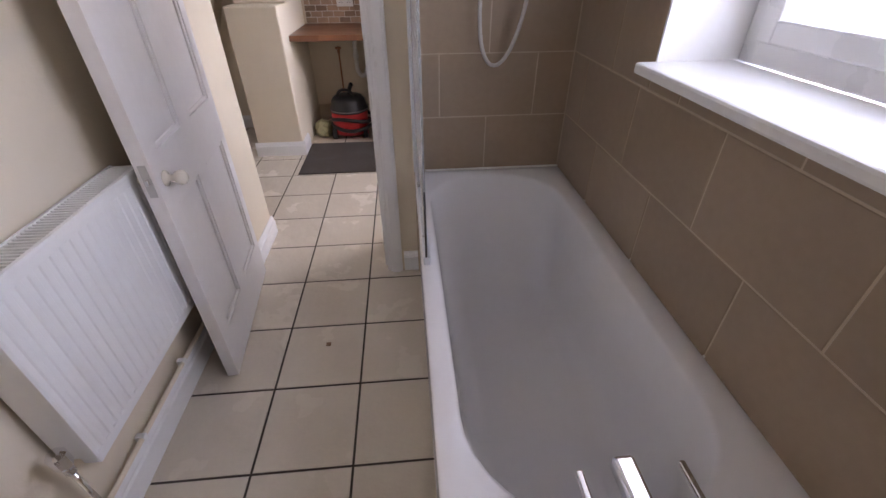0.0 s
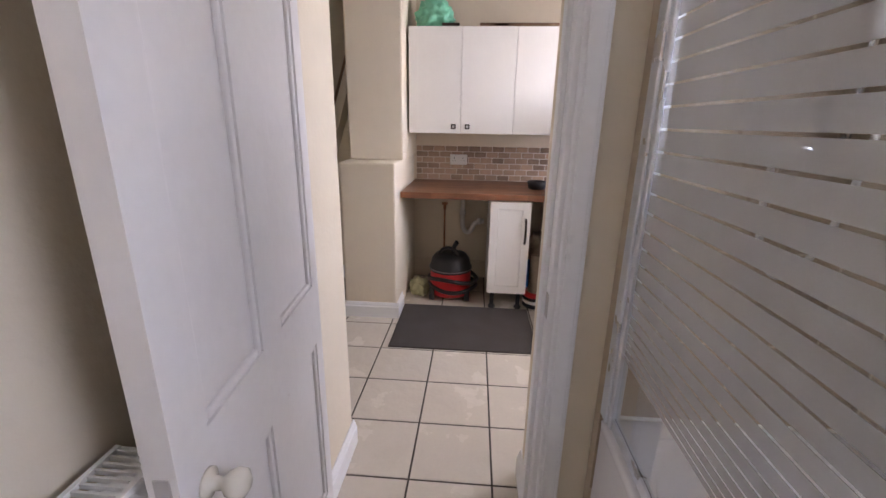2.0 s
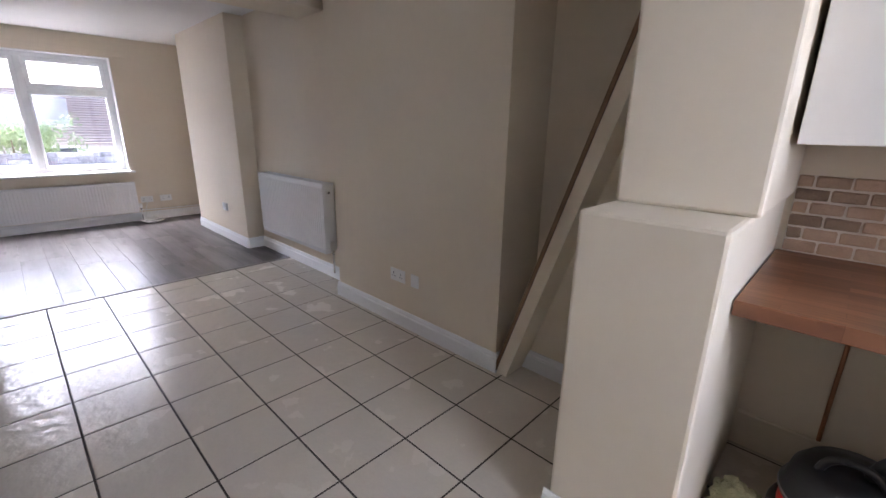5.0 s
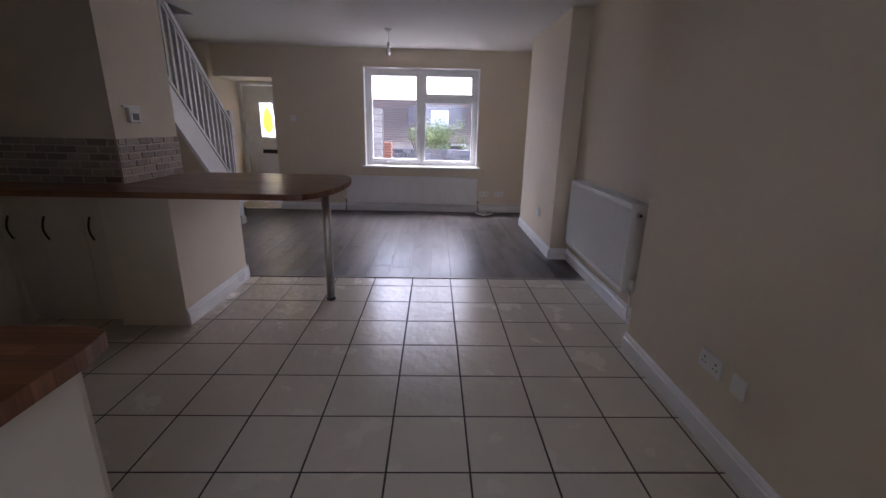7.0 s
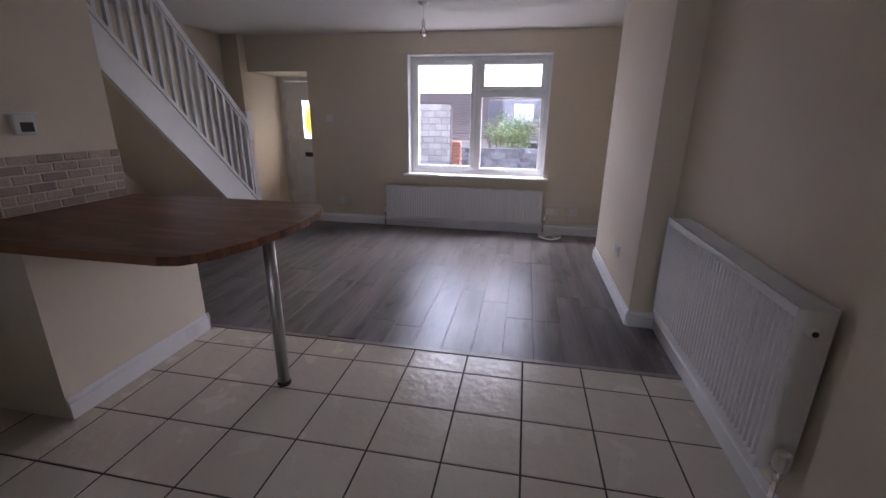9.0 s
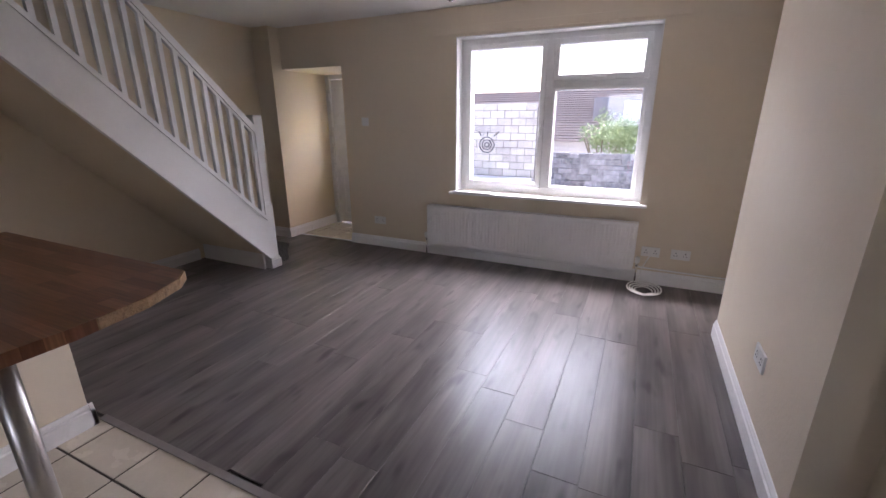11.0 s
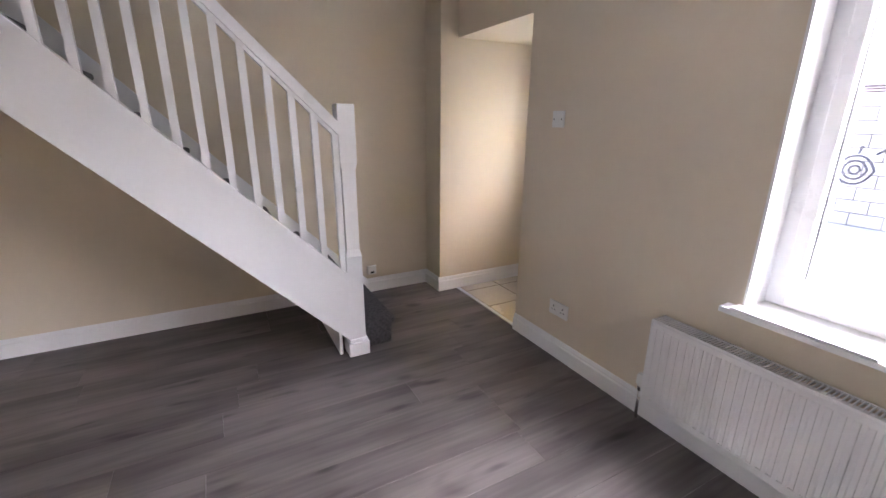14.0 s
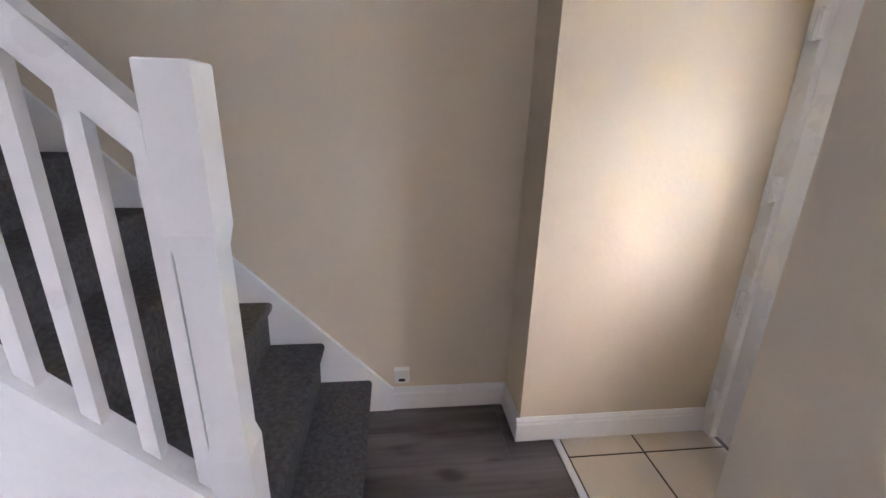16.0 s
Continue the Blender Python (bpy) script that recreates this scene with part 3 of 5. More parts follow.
# wall string
bm = bmesh.new()
bm_prism(bm, [(-7.16, -0.0), (-7.16, 0.115), (xb, slope(xb) + 0.14), (xb, slope(xb) - 0.3), (-6.9, 0.0)], 1, BACK + 0.002, BACK + 0.024)
part("wall_string", bm, GLOSS, stairs)
bm = bmesh.new()
bm_prism(bm, [(-6.72, 0.14), (xb, 0.14 + (xb + 6.72) * 1.02), (xb, 0.165 + (xb + 6.72) * 1.02), (-6.72, 0.165)], 1, BACK, SY - 0.04)
part("soffit", bm, CREAM, stairs, "cream boarded stair soffit")
for k in range(27):
    x = -6.646 + 0.0998 * (k - 1)
    z = 0.521 + (x - xa)
    bm = bmesh.new()
    bm_prism(bm, [(x - 0.016, z - 0.016), (x + 0.016, z + 0.016), (x + 0.016, z + 0.766), (x - 0.016, z + 0.734)], 1, SY - 0.044, SY - 0.012)
    part("baluster", bm, GLOSS, stairs)
bm = bmesh.new()
nx, ny = -6.805, SY - 0.045
sq = 0.045
rings = [[bm.verts.new((nx + i * h, ny + j * h, z)) for i, j in ((-1, -1), (1, -1), (1, 1), (-1, 1))]
         for z, h in ((0.0, sq), (0.62, sq), (0.66, 0.037), (1.10, 0.037), (1.14, sq), (1.435, sq), (1.438, sq - 0.003))]
for a, b in zip(rings, rings[1:]):
    for q in range(4):
        bm.faces.new((a[q], a[(q + 1) % 4], b[(q + 1) % 4], b[q]))
bm.faces.new(list(reversed(rings[0])))
bm.faces.new(rings[-1])
newel = part("newel_post", bm, GLOSS, stairs)
boxes("newel_base", [((nx - 0.062, ny - 0.062, 0), (nx + 0.062, ny + 0.062, 0.085)), ((nx - 0.054, ny - 0.054, 0.085), (nx + 0.054, ny + 0.054, 0.108))], GLOSS, newel, 0.003)
box("stair_foot_board", (-6.72, BACK + 0.02, 0.0), (-6.70, SY - 0.042, 0.17), GLOSS, stairs, 0.002)

# ---- sockets and switches ----


def plate(name, p, normal, w, h, holes, label, category):
    """A white wall plate centred on p; normal is '+x', '-x', '+y' or '-y'."""
    root = thing(name, label, category)
    ob = box("face_plate", (-w / 2, -0.011, -h / 2), (w / 2, 0, h / 2), PLASTIC_W, root, 0.003)
    if holes == "socket":
        for cx in ([0] if w < 0.1 else [-w / 4, w / 4]):
            boxes("pin_holes", [((cx - 0.003, -0.0125, 0.008), (cx + 0.003, -0.0105, 0.018)), ((cx - 0.014, -0.0125, -0.012), (cx - 0.007, -0.0105, -0.007)), ((cx + 0.007, -0.0125, -0.012), (cx + 0.014, -0.0105, -0.007))], BLACK, ob)
            box("rocker", (cx + 0.012, -0.0145, 0.006), (cx + 0.022, -0.011, 0.024), PLASTIC_W, ob, 0.001)
    elif holes == "switch":
        for cx in (-0.012, 0.012):
            box("rocker", (cx - 0.007, -0.0145, -0.013), (cx + 0.007, -0.011, 0.013), PLASTIC_W, ob, 0.0015)
        for cx in (-0.029, 0.029):
            box("screw", (cx - 0.003, -0.0125, -0.003), (cx + 0.003, -0.0105, 0.003), BRONZE, ob, 0)
    root.matrix_world = pose(*p, 0, 0, {"-y": 0, "+x": 90, "+y": 180, "-x": -90}[normal])
    return root


plate("light_switch", (WX, 0.80, 1.37), "+x", 0.086, 0.086, "switch", "white plastic light switch on the cream wall", "switch")
plate("double_socket", (WX, 0.93, 0.305), "+x", 0.146, 0.086, "socket", "white plastic double socket above the skirting", "socket")
plate("double_socket", (WX, 3.70, 0.29), "+x", 0.146, 0.086, "socket", "white plastic double socket beside the radiator", "socket")
plate("double_socket", (WX, 3.93, 0.29), "+x", 0.146, 0.086, "socket", "white plastic double socket beside the radiator", "socket")
plate("double_socket", (-6.0, 4.12, 0.39), "-y", 0.146, 0.086, "socket", "white plastic double socket on the chimney breast", "socket")
plate("double_socket", (-2.82, 4.11, 0.36), "-y", 0.146, 0.086, "socket", "white plastic double socket on the kitchen wall", "socket")
plate("cable_outlet", (-2.65, 4.11, 0.36), "-y", 0.07, 0.086, "none", "white plastic cable outlet plate", "socket")
plate("double_socket", (-0.52, 4.408, 1.07), "-y", 0.146, 0.086, "socket", "white plastic double socket in the stone splashback", "socket")
plate("double_socket", (-4.75, 0.45, 0.30), "-x", 0.146, 0.086, "socket", "white plastic double socket low on the partition", "socket")
ph = thing("phone_socket", "small white phone socket above the skirting", "socket")
box("casing", (-7.235, BACK, 0.155), (-7.165, BACK + 0.03, 0.225), PLASTIC_W, ph, 0.004)
box("port", (-7.215, BACK + 0.03, 0.165), (-7.185, BACK + 0.032, 0.18), BLACK, ph, 0.001)
th = thing("thermostat", "white room thermostat with grey display", "thermostat")
cs = box("casing", (-4.31, 0.86, 1.29), (-4.21, 0.89, 1.385), PLASTIC_W, th, 0.006)
box("display", (-4.295, 0.890, 1.305), (-4.235, 0.892, 1.35), SHADE_GREY, cs, 0.001)
box("bracket", (-4.35, 0.86, 1.385), (-4.18, 0.872, 1.40), PLASTIC_W, cs, 0.002)

# ---- pendant lamp ----
pl = thing("pendant_lamp", "bare bulb on a white ceiling pendant", "lamp")
PX, PY = -6.58, 2.36
bm = bmesh.new()
bm_lathe(bm, [(0.045, 0), (0.045, -0.012), (0.02, -0.03)], 20, (PX, PY, H))
part("ceiling_rose", bm, PLASTIC_W, pl)
bm = bmesh.new()
bm_tube(bm, (PX, PY, H - 0.03), (PX, PY, H - 0.15), 0.004, n=8)
part("flex", bm, PLASTIC_W, pl)
bm = bmesh.new()
bm_lathe(bm, [(0.008, 0), (0.018, -0.02), (0.02, -0.06)], 16, (PX, PY, H - 0.13))
part("lamp_holder", bm, PLASTIC_W, pl)
bm = bmesh.new()
bm_lathe(bm, [(0.012, 0), (0.016, -0.02), (0.03, -0.05), (0.028, -0.075), (0.012, -0.09)], 18, (PX, PY, H - 0.185))
part("bulb", bm, GLASS, pl, "clear glass bulb", True)

# ---- cable heap beside the radiator ----
cb = thing("coiled_cable", "loose coil of white cable on the laminate", "cable")
for k in range(4):
    rr = 0.075 + 0.022 * k
    tube("loop", [(-7.62 + rr * 1.2 * math.cos(a * 0.7854) + 0.01 * k, 3.68 + rr * math.sin(a * 0.7854), 0.012 + 0.011 * k + 0.004 * math.sin(a * 2.1 + k)) for a in range(8)], 0.006, PLASTIC_W, cb, closed=True)
tube("tail", [(-7.70, 3.62, 0.03), (-7.78, 3.64, 0.16), (-7.82, 3.70, 0.26)], 0.005, PLASTIC_W, cb)

# ---- peninsula ----
pen = thing("breakfast_bar_worktop", "walnut block laminate worktop with curved end and steel leg", "worktop")
bm = bmesh.new()
out = [(-4.08, -0.20), (-3.74, -0.20), (-3.74, 2.04), (-3.76, 2.12), (-3.83, 2.185), (-4.0, 2.245), (-4.2, 2.275), (-4.4, 2.28), (-4.6, 2.25), (-4.74, 2.19), (-4.80, 2.13), (-4.80, 0.865), (-4.08, 0.865)]
bm_prism(bm, out, 2, 0.868, 0.904)
part("worktop_slab", bm, WORKTOP_Y, pen)
bm = bmesh.new()
rim = [(-4.8, 2.06), (-4.80, 2.13), (-4.74, 2.19), (-4.6, 2.25), (-4.46, 2.272)]
bm_prism(bm, rim + [(x - 0.003, y + 0.004) for x, y in reversed(rim)], 2, 0.8695, 0.9025)
part("raw_end", bm, CHIP, pen, "bare chipboard edge")
bm = bmesh.new()
bm_tube(bm, (-4.30, 2.12, 0.02), (-4.30, 2.12, 0.868), 0.030, n=24)
leg = part("leg", bm, STEEL, pen, "brushed steel tubular leg", True)
bm = bmesh.new()
bm_lathe(bm, [(0.036, 0), (0.036, 0.012), (0.031, 0.022)], 20, (-4.30, 2.12, 0.0))
part("foot", bm, BLACK, leg)


def arc_handle(parent, x, y, z, long=0.15, axis="x", s=1):
    pts = []
    for u in (0, 0.15, 0.5, 0.85, 1):
        d = 0.004 + 0.03 * math.sin(math.pi * u)
        pts.append((x + s * d, y, z + long * (u - 0.5)) if axis == "x" else (x, y + s * d, z + long * (u - 0.5)))
    return tube("handle", pts, 0.006, BRONZE, parent, "dark bronze bow handle")


def base_unit(name, lo, hi, face, label, handles, material=CREAMCAB, toe=0.10):
    root = thing(name, label, "cabinet", "kitchen base units")
    (x0, y0, z0), (x1, y1, z1) = lo, hi
    box("carcass", (x0, y0, toe), (x1, y1, z1), material, root, 0.002)
    box("plinth", (x0 + (0 if face != "-x" else 0.0), y0, 0.0), (x1 - (0.012 if face == "+x" else 0), y1 - (0.012 if face == "+y" else 0), toe), material, root, 0.001)
    if face == "+x":
        d = box("door", (x1, y0 + 0.002, toe + 0.004), (x1 + 0.018, y1 - 0.002, z1 - 0.01), material, root, 0.003)
        for y, z in handles:
            arc_handle(d, x1 + 0.018, y, z)
    else:
        d = box("door", (x0 + 0.002, y1, toe + 0.004), (x1 - 0.002, y1 + 0.018, z1 - 0.01), material, root, 0.003)
        for x, z in handles:
            arc_handle(d, x, y1 + 0.018, z, axis="y")
    return root


for (y0, y1, hy) in [(0.24, 0.42, 0.25), (0.42, 0.70, 0.47), (0.70, 1.02, 0.75)]:
    base_unit("base_cabinet", (-4.07, y0, 0), (-3.90, y1, 0.866), "+x", "cream base cabinet with dark bow handle below the bar", [(hy, 0.645)])
base_unit("end_filler", (-4.07, 1.02, 0), (-3.882, 1.28, 0.866), "+x", "plain cream end filler panel of the bar", [])
tagged(box("corner_filler", (-4.07, -0.5, 0.0), (-3.862, 0.238, 0.866), CREAMCAB, None, 0.002), "plain cream corner filler of the base units", "cabinet")
for x0 in (-3.86, -3.26, -2.66):
    base_unit("base_cabinet", (x0, -0.40, 0), (x0 + 0.6, 0.19, 0.866), "+y", "cream base cabinet along the back wall", [(x0 + 0.5, 0.645)])
wt2 = thing("worktop", "walnut block laminate worktop along the back units", "worktop")
box("worktop_slab", (-3.735, BACK, 0.868), (-2.06, 0.22, 0.904), WORKTOP, wt2, 0.003)
wt3 = thing("worktop", "walnut block laminate worktop on the short run of units", "worktop")
bm = bmesh.new()
bm_prism(bm, [(-2.05, BACK), (-1.41, BACK), (-1.41, 2.24), (-1.44, 2.258), (-1.96, 2.258), (-2.03, 2.245), (-2.05, 2.20)], 2, 0.868, 0.904)
part("worktop_slab", bm, WORKTOP_Y, wt3)
for y0 in (0.25, 0.9, 1.55):
    u = thing("base_cabinet", "cream base cabinet of the short run", "cabinet", "kitchen base units")
    box("carcass", (-2.0, y0, 0.10), (-1.41, y0 + 0.645, 0.866), CREAMCAB, u, 0.002)
    box("plinth", (-1.95, y0, 0.0), (-1.41, y0 + 0.645, 0.10), CREAMCAB, u, 0.001)
    d = box("door", (-2.018, y0 + 0.003, 0.105), (-2.0, y0 + 0.64, 0.855), CREAMCAB, u, 0.003)

# ---- utility alcove ----
ALY = 4.42
wt = thing("worktop", "walnut block laminate worktop in the utility alcove", "worktop")
bm = bmesh.new()
bm_box(bm, (-0.90, 3.68, 0.850), (1.04, ALY - 0.002, 0.894), 0.003)
part("worktop_slab", bm, WORKTOP, wt)


def knob(parent, x, y, z):
    k = box("knob", (x - 0.017, y - 0.022, z - 0.017), (x + 0.017, y - 0.006, z + 0.017), BRONZE, parent, 0.004, "square dark bronze knob")
    box("knob_face", (x - 0.010, y - 0.024, z - 0.010), (x + 0.010, y - 0.0215, z + 0.010), STEEL, k, 0.001)
    box("knob_stem", (x - 0.006, y - 0.007, z - 0.006), (x + 0.006, y, z + 0.006), BRONZE, k, 0.001)


DW = 0.3735
for c in range(2):
    x0 = -0.868 + c * 2 * DW
    wc = thing("wall_cabinet", "white double wall cabinet with square bronze knobs", "cabinet", "wall cabinets")
    box("carcass", (x0, 3.905, 1.297), (x0 + 2 * DW - 0.001, ALY - 0.002, 2.0), CAB, wc, 0.001)
    for d in range(2):
        dr = box("door", (x0 + d * DW + 0.0015, 3.885, 1.297), (x0 + (d + 1) * DW - 0.0015, 3.904, 2.0), CAB, wc, 0.003)
        knob(dr, x0 + (DW - 0.05 if d == 0 else DW + 0.05), 3.885, 1.345)
unit = thing("base_cabinet", "narrow white shaker base cabinet on black legs", "cabinet", "kitchen base units")
boxes("carcass", [((-0.255, 3.715, 0.145), (-0.237, 4.25, 0.846)), ((0.017, 3.715, 0.145), (0.035, 4.25, 0.846)), ((-0.237, 3.715, 0.145), (0.017, 4.25, 0.163)), ((-0.237, 3.73, 0.828), (0.017, 4.25, 0.846)), ((-0.237, 4.235, 0.163), (0.017, 4.25, 0.828))], CAB, unit)
bm = bmesh.new()
bm_box(bm, (-0.253, 3.693, 0.147), (0.033, 3.714, 0.842))
front = [f for f in bm.faces if f.normal.y < -0.9 or f.calc_center_median().y < 3.6935]
bmesh.ops.inset_region(bm, faces=front, thickness=0.078)
bmesh.ops.inset_region(bm, faces=front, thickness=0.006, depth=-0.006)
dr = part("door", bm, CAB, unit)
tube("handle", [(0.0, 3.692, 0.72), (0.0, 3.668, 0.71), (0.0, 3.662, 0.63), (0.0, 3.668, 0.55), (0.0, 3.692, 0.54)], 0.008, BRONZE, dr, "dark bronze bow handle")
for x in (-0.21, -0.01):
    for y in (3.77, 4.19):
        bm = bmesh.new()
        bm_lathe(bm, [(0.026, 0), (0.028, 0.012), (0.016, 0.03), (0.016, 0.12), (0.03, 0.146)], 14, (x, y, 0.0))
        part("leg", bm, BLACK, unit)

# vacuum cleaner
vac = thing("vacuum_cleaner", "red and black drum vacuum cleaner with coiled hose", "vacuum cleaner")
VX, VY = -0.545, 3.965
bm = bmesh.new()
bm_lathe(bm, [(0.13, 0.03), (0.155, 0.035), (0.165, 0.06), (0.165, 0.225), (0.158, 0.24)], 32, (VX, VY, 0))
part("drum", bm, RED, vac, "red plastic drum", True)
bm = bmesh.new()
bm_lathe(bm, [(0.168, 0.232), (0.172, 0.24), (0.172, 0.262), (0.162, 0.275), (0.152, 0.325), (0.125, 0.36), (0.06, 0.378), (0.0, 0.38)], 32, (VX, VY, 0), close=False)
top = part("motor_head", bm, BLACK, vac, "black domed motor head", True)
bm = bmesh.new()
bm_lathe(bm, [(0.1725, 0.246), (0.175, 0.251), (0.1725, 0.256)], 32, (VX, VY, 0), close=False)
part("rim_band", bm, GREYBAR, top, "", True)
tube("carry_handle", [(VX - 0.09, VY - 0.05, 0.36), (VX - 0.08, VY - 0.05, 0.42), (VX + 0.03, VY - 0.06, 0.43), (VX + 0.06, VY - 0.06, 0.37)], 0.012, BLACK, top)
tube("hose_elbow", [(VX + 0.02, VY - 0.02, 0.38), (VX + 0.025, VY - 0.03, 0.44), (VX + 0.05, VY - 0.05, 0.47)], 0.018, BLACK, vac)
for k, (rr, z, dz) in enumerate([(0.190, 0.10, 0.014), (0.196, 0.175, -0.02)]):
    pts = [(VX + 0.02 + rr * math.cos(a * math.pi / 8), VY + rr * 0.95 * math.sin(a * math.pi / 8), z + dz * math.sin(a * 0.9 + k)) for a in range(16)]
    tube("hose_loop", pts, 0.0165, BLACK, vac, "ribbed black hose", closed=True)
for sx in (-0.14, 0.14):
    bm = bmesh.new()
    bm_tube(bm, (VX + sx - 0.02, VY - 0.10, 0.05), (VX + sx + 0.02, VY - 0.10, 0.05), 0.05, n=20)
    w = part("wheel", bm, BLACK, vac, "", True)
    bm = bmesh.new()
    bm_tube(bm, (VX + sx - 0.023, VY - 0.10, 0.05), (VX + sx + 0.023, VY - 0.10, 0.05), 0.02, n=14)
    part("hub", bm, RED, w, "", True)


def lump(name, centre, size, material, label, category, seed=0, rough=0.25, freq=3.0, folds=0.0):
    """A crumpled soft thing: a ball pushed in and out, flat where it rests."""
    bm = bmesh.new()
    bmesh.ops.create_icosphere(bm, subdivisions=4, radius=1)
    for v in bm.verts:
        n = noise.noise(v.co * freq + Vector((seed, seed * 2.3, 1.7))) + 0.5 * noise.noise(v.co * freq * 2.7 + Vector((seed, 0, 5)))
        v.co *= 1 + rough * n + folds * abs(noise.noise(v.co * 7 + Vector((seed, 1, 1))))
        v.co = Vector((v.co.x * size[0], v.co.y * size[1], max(v.co.z, -0.75) * size[2]))
    low = min(v.co.z for v in bm.verts)
    for v in bm.verts:
        v.co.z -= low
        v.co += Vector(centre)
    return tagged(part(name, bm, material, None, "", True), label, category)


lump("cloth_bag", (-0.80, 3.96, 0.0), (0.075, 0.07, 0.085), CLOTH, "crumpled olive cream cloth bag on the floor", "bag", 3, 0.35)
# plumbing under the worktop
pp = thing("waste_pipe", "white plastic waste pipe with trap on the wall", "pipe")
tube("pipe_run", [(-0.47, 4.36, 0.85), (-0.47, 4.36, 0.60), (-0.47, 4.35, 0.50), (-0.44, 4.35, 0.44), (-0.39, 4.35, 0.45), (-0.375, 4.35, 0.52), (-0.33, 4.35, 0.545), (-0.28, 4.35, 0.55)], 0.020, PLASTIC_W, pp)
for p, q in [((-0.47, 4.36, 0.60), (-0.47, 4.36, 0.64)), ((-0.34, 4.35, 0.545), (-0.30, 4.35, 0.548))]:
    bm = bmesh.new()
    bm_tube(bm, p, q, 0.027, n=16)
    part("nut", bm, PLASTIC_W, pp, "", True)
sp = thing("water_stub", "copper water pipe with brass stop valve", "pipe")
tube("riser", [(-0.63, 4.39, 0.18), (-0.63, 4.39, 0.66)], 0.0075, COPPER, sp)
bm = bmesh.new()
bm_tube(bm, (-0.63, 4.39, 0.64), (-0.63, 4.39, 0.70), 0.013, n=12)
bm_tube(bm, (-0.655, 4.38, 0.69), (-0.605, 4.38, 0.69), 0.011, n=12)
part("stop_valve", bm, COPPER, sp, "brass stop valve")
tagged(tube("floor_pipe", [(-0.89, 4.395, 0.17), (-0.63, 4.395, 0.17), (0.0, 4.395, 0.15)], 0.009, CREAM), "cream painted pipe low on the wall", "pipe")

mt = structure(box("floor_mat", (-0.885, 3.075, 0.0), (0.06, 3.73, 0.009), MATT, bevel=0.003), "charcoal rubber mat on the tiles", "mat")
mt["kind"] = "object"
# leaning board
bd = box("leaning_board", (0, 0, 0), (0.43, 0.018, 1.52), PANEL, None, 0.002)
bd.matrix_world = pose(0.225, 3.50, 0.003, -5.2, -1.0, 4)
tagged(bd, "tall pale grey board leaning on the worktop", "board")
# bucket
bk = thing("bucket", "raspberry red plastic mop bucket with white handle", "bucket")
BX, BY = 0.352, 3.32
bm = bmesh.new()
bm_lathe(bm, [(0.13, 0.0), (0.137, 0.006), (0.158, 0.15), (0.176, 0.262), (0.186, 0.266), (0.186, 0.275), (0.172, 0.275), (0.15, 0.14), (0.132, 0.012), (0.0, 0.011)], 36, (BX, BY, 0), 1.0, 0.86, close=False)
bm.faces.new([v for v in bm.verts if abs(v.co.z) < 1e-6])
body = part("tub", bm, BUCKET, bk, "", True)
tube("bucket_handle", [(BX - 0.15, BY - 0.08, 0.265), (BX - 0.10, BY - 0.13, 0.262), (BX - 0.02, BY - 0.09, 0.245), (BX - 0.02, BY - 0.05, 0.25)], 0.010, PLASTIC_W, bk)
bm = bmesh.new()
for k in range(6):
    a0 = -1.18 + 0.07 * k
    q = [bm.verts.new((BX + 1.0 * rr * math.cos(a), BY + 0.86 * rr * math.sin(a), z)) for a, z, rr in ((a0, 0.06, 0.1475), (a0 + 0.07, 0.06, 0.1475), (a0 + 0.07, 0.15, 0.1605), (a0, 0.15, 0.1605))]
    bm.faces.new(q)
part("sticker", bm, BLUE, body, "blue and white sticker")
# bin bag, appliance, and clutter behind the board
bg = lump("bin_bag", (0.735, 3.30, 0.0), (0.12, 0.15, 0.34), BAG, "half-full black bin bag with a pulled-up corner", "bag", 7, 0.2, 2.2, 0.12)
for v in bg.data.vertices:
    u = max(0.0, v.co.z - 0.30) / 0.3
    v.co.x -= 0.20 * u * u
    v.co.z += 0.10 * u * u
ap = thing("fridge", "white undercounter fridge beside the window", "fridge")
box("cabinet_body", (0.70, 3.46, 0.02), (1.04, 3.665, 1.07), CAB, ap, 0.008)
box("fridge_top", (0.69, 3.45, 1.07), (1.045, 3.67, 1.088), PANEL, ap, 0.004)
lump("black_cloth", (0.83, 3.56, 1.088), (0.12, 0.07, 0.03), BAG, "crumpled dark cloth lying on the fridge", "cloth", 9, 0.3)
lump("work_bag", (0.155, 3.98, 0.33), (0.10, 0.16, 0.13), TAN, "tan canvas work bag stuffed under the worktop", "bag", 5, 0.3)
bm = bmesh.new()
bm_lathe(bm, [(0.055, 0.10), (0.06, 0.12), (0.055, 0.30), (0.06, 0.42), (0.05, 0.42)], 18, (0.13, 3.84, 0.0), 1, 1.2)
tagged(part("boot", bm, TAN, None, "", True), "tan rubber boot standing in a paint tray", "boot")
tub = thing("paint_tub", "stack of black and white paint tubs", "tub")
for k, (z, m_) in enumerate([(0.0, BLACK), (0.035, PLASTIC_W), (0.06, BLACK), (0.09, RED)]):
    bm = bmesh.new()
    bm_lathe(bm, [(0.085 + 0.003 * k, z), (0.098, z + 0.012), (0.095, z + 0.03)], 24, (0.13, 3.83, 0.0))
    part("tub_ring", bm, m_, tub, "", True)
bm = bmesh.new()
bm_box(bm, (0.06, 3.97, 0.0), (0.26, 4.15, 0.33), 0.02)
tagged(part("blue_crate", bm, BLUE), "blue plastic crate under the worktop", "crate")
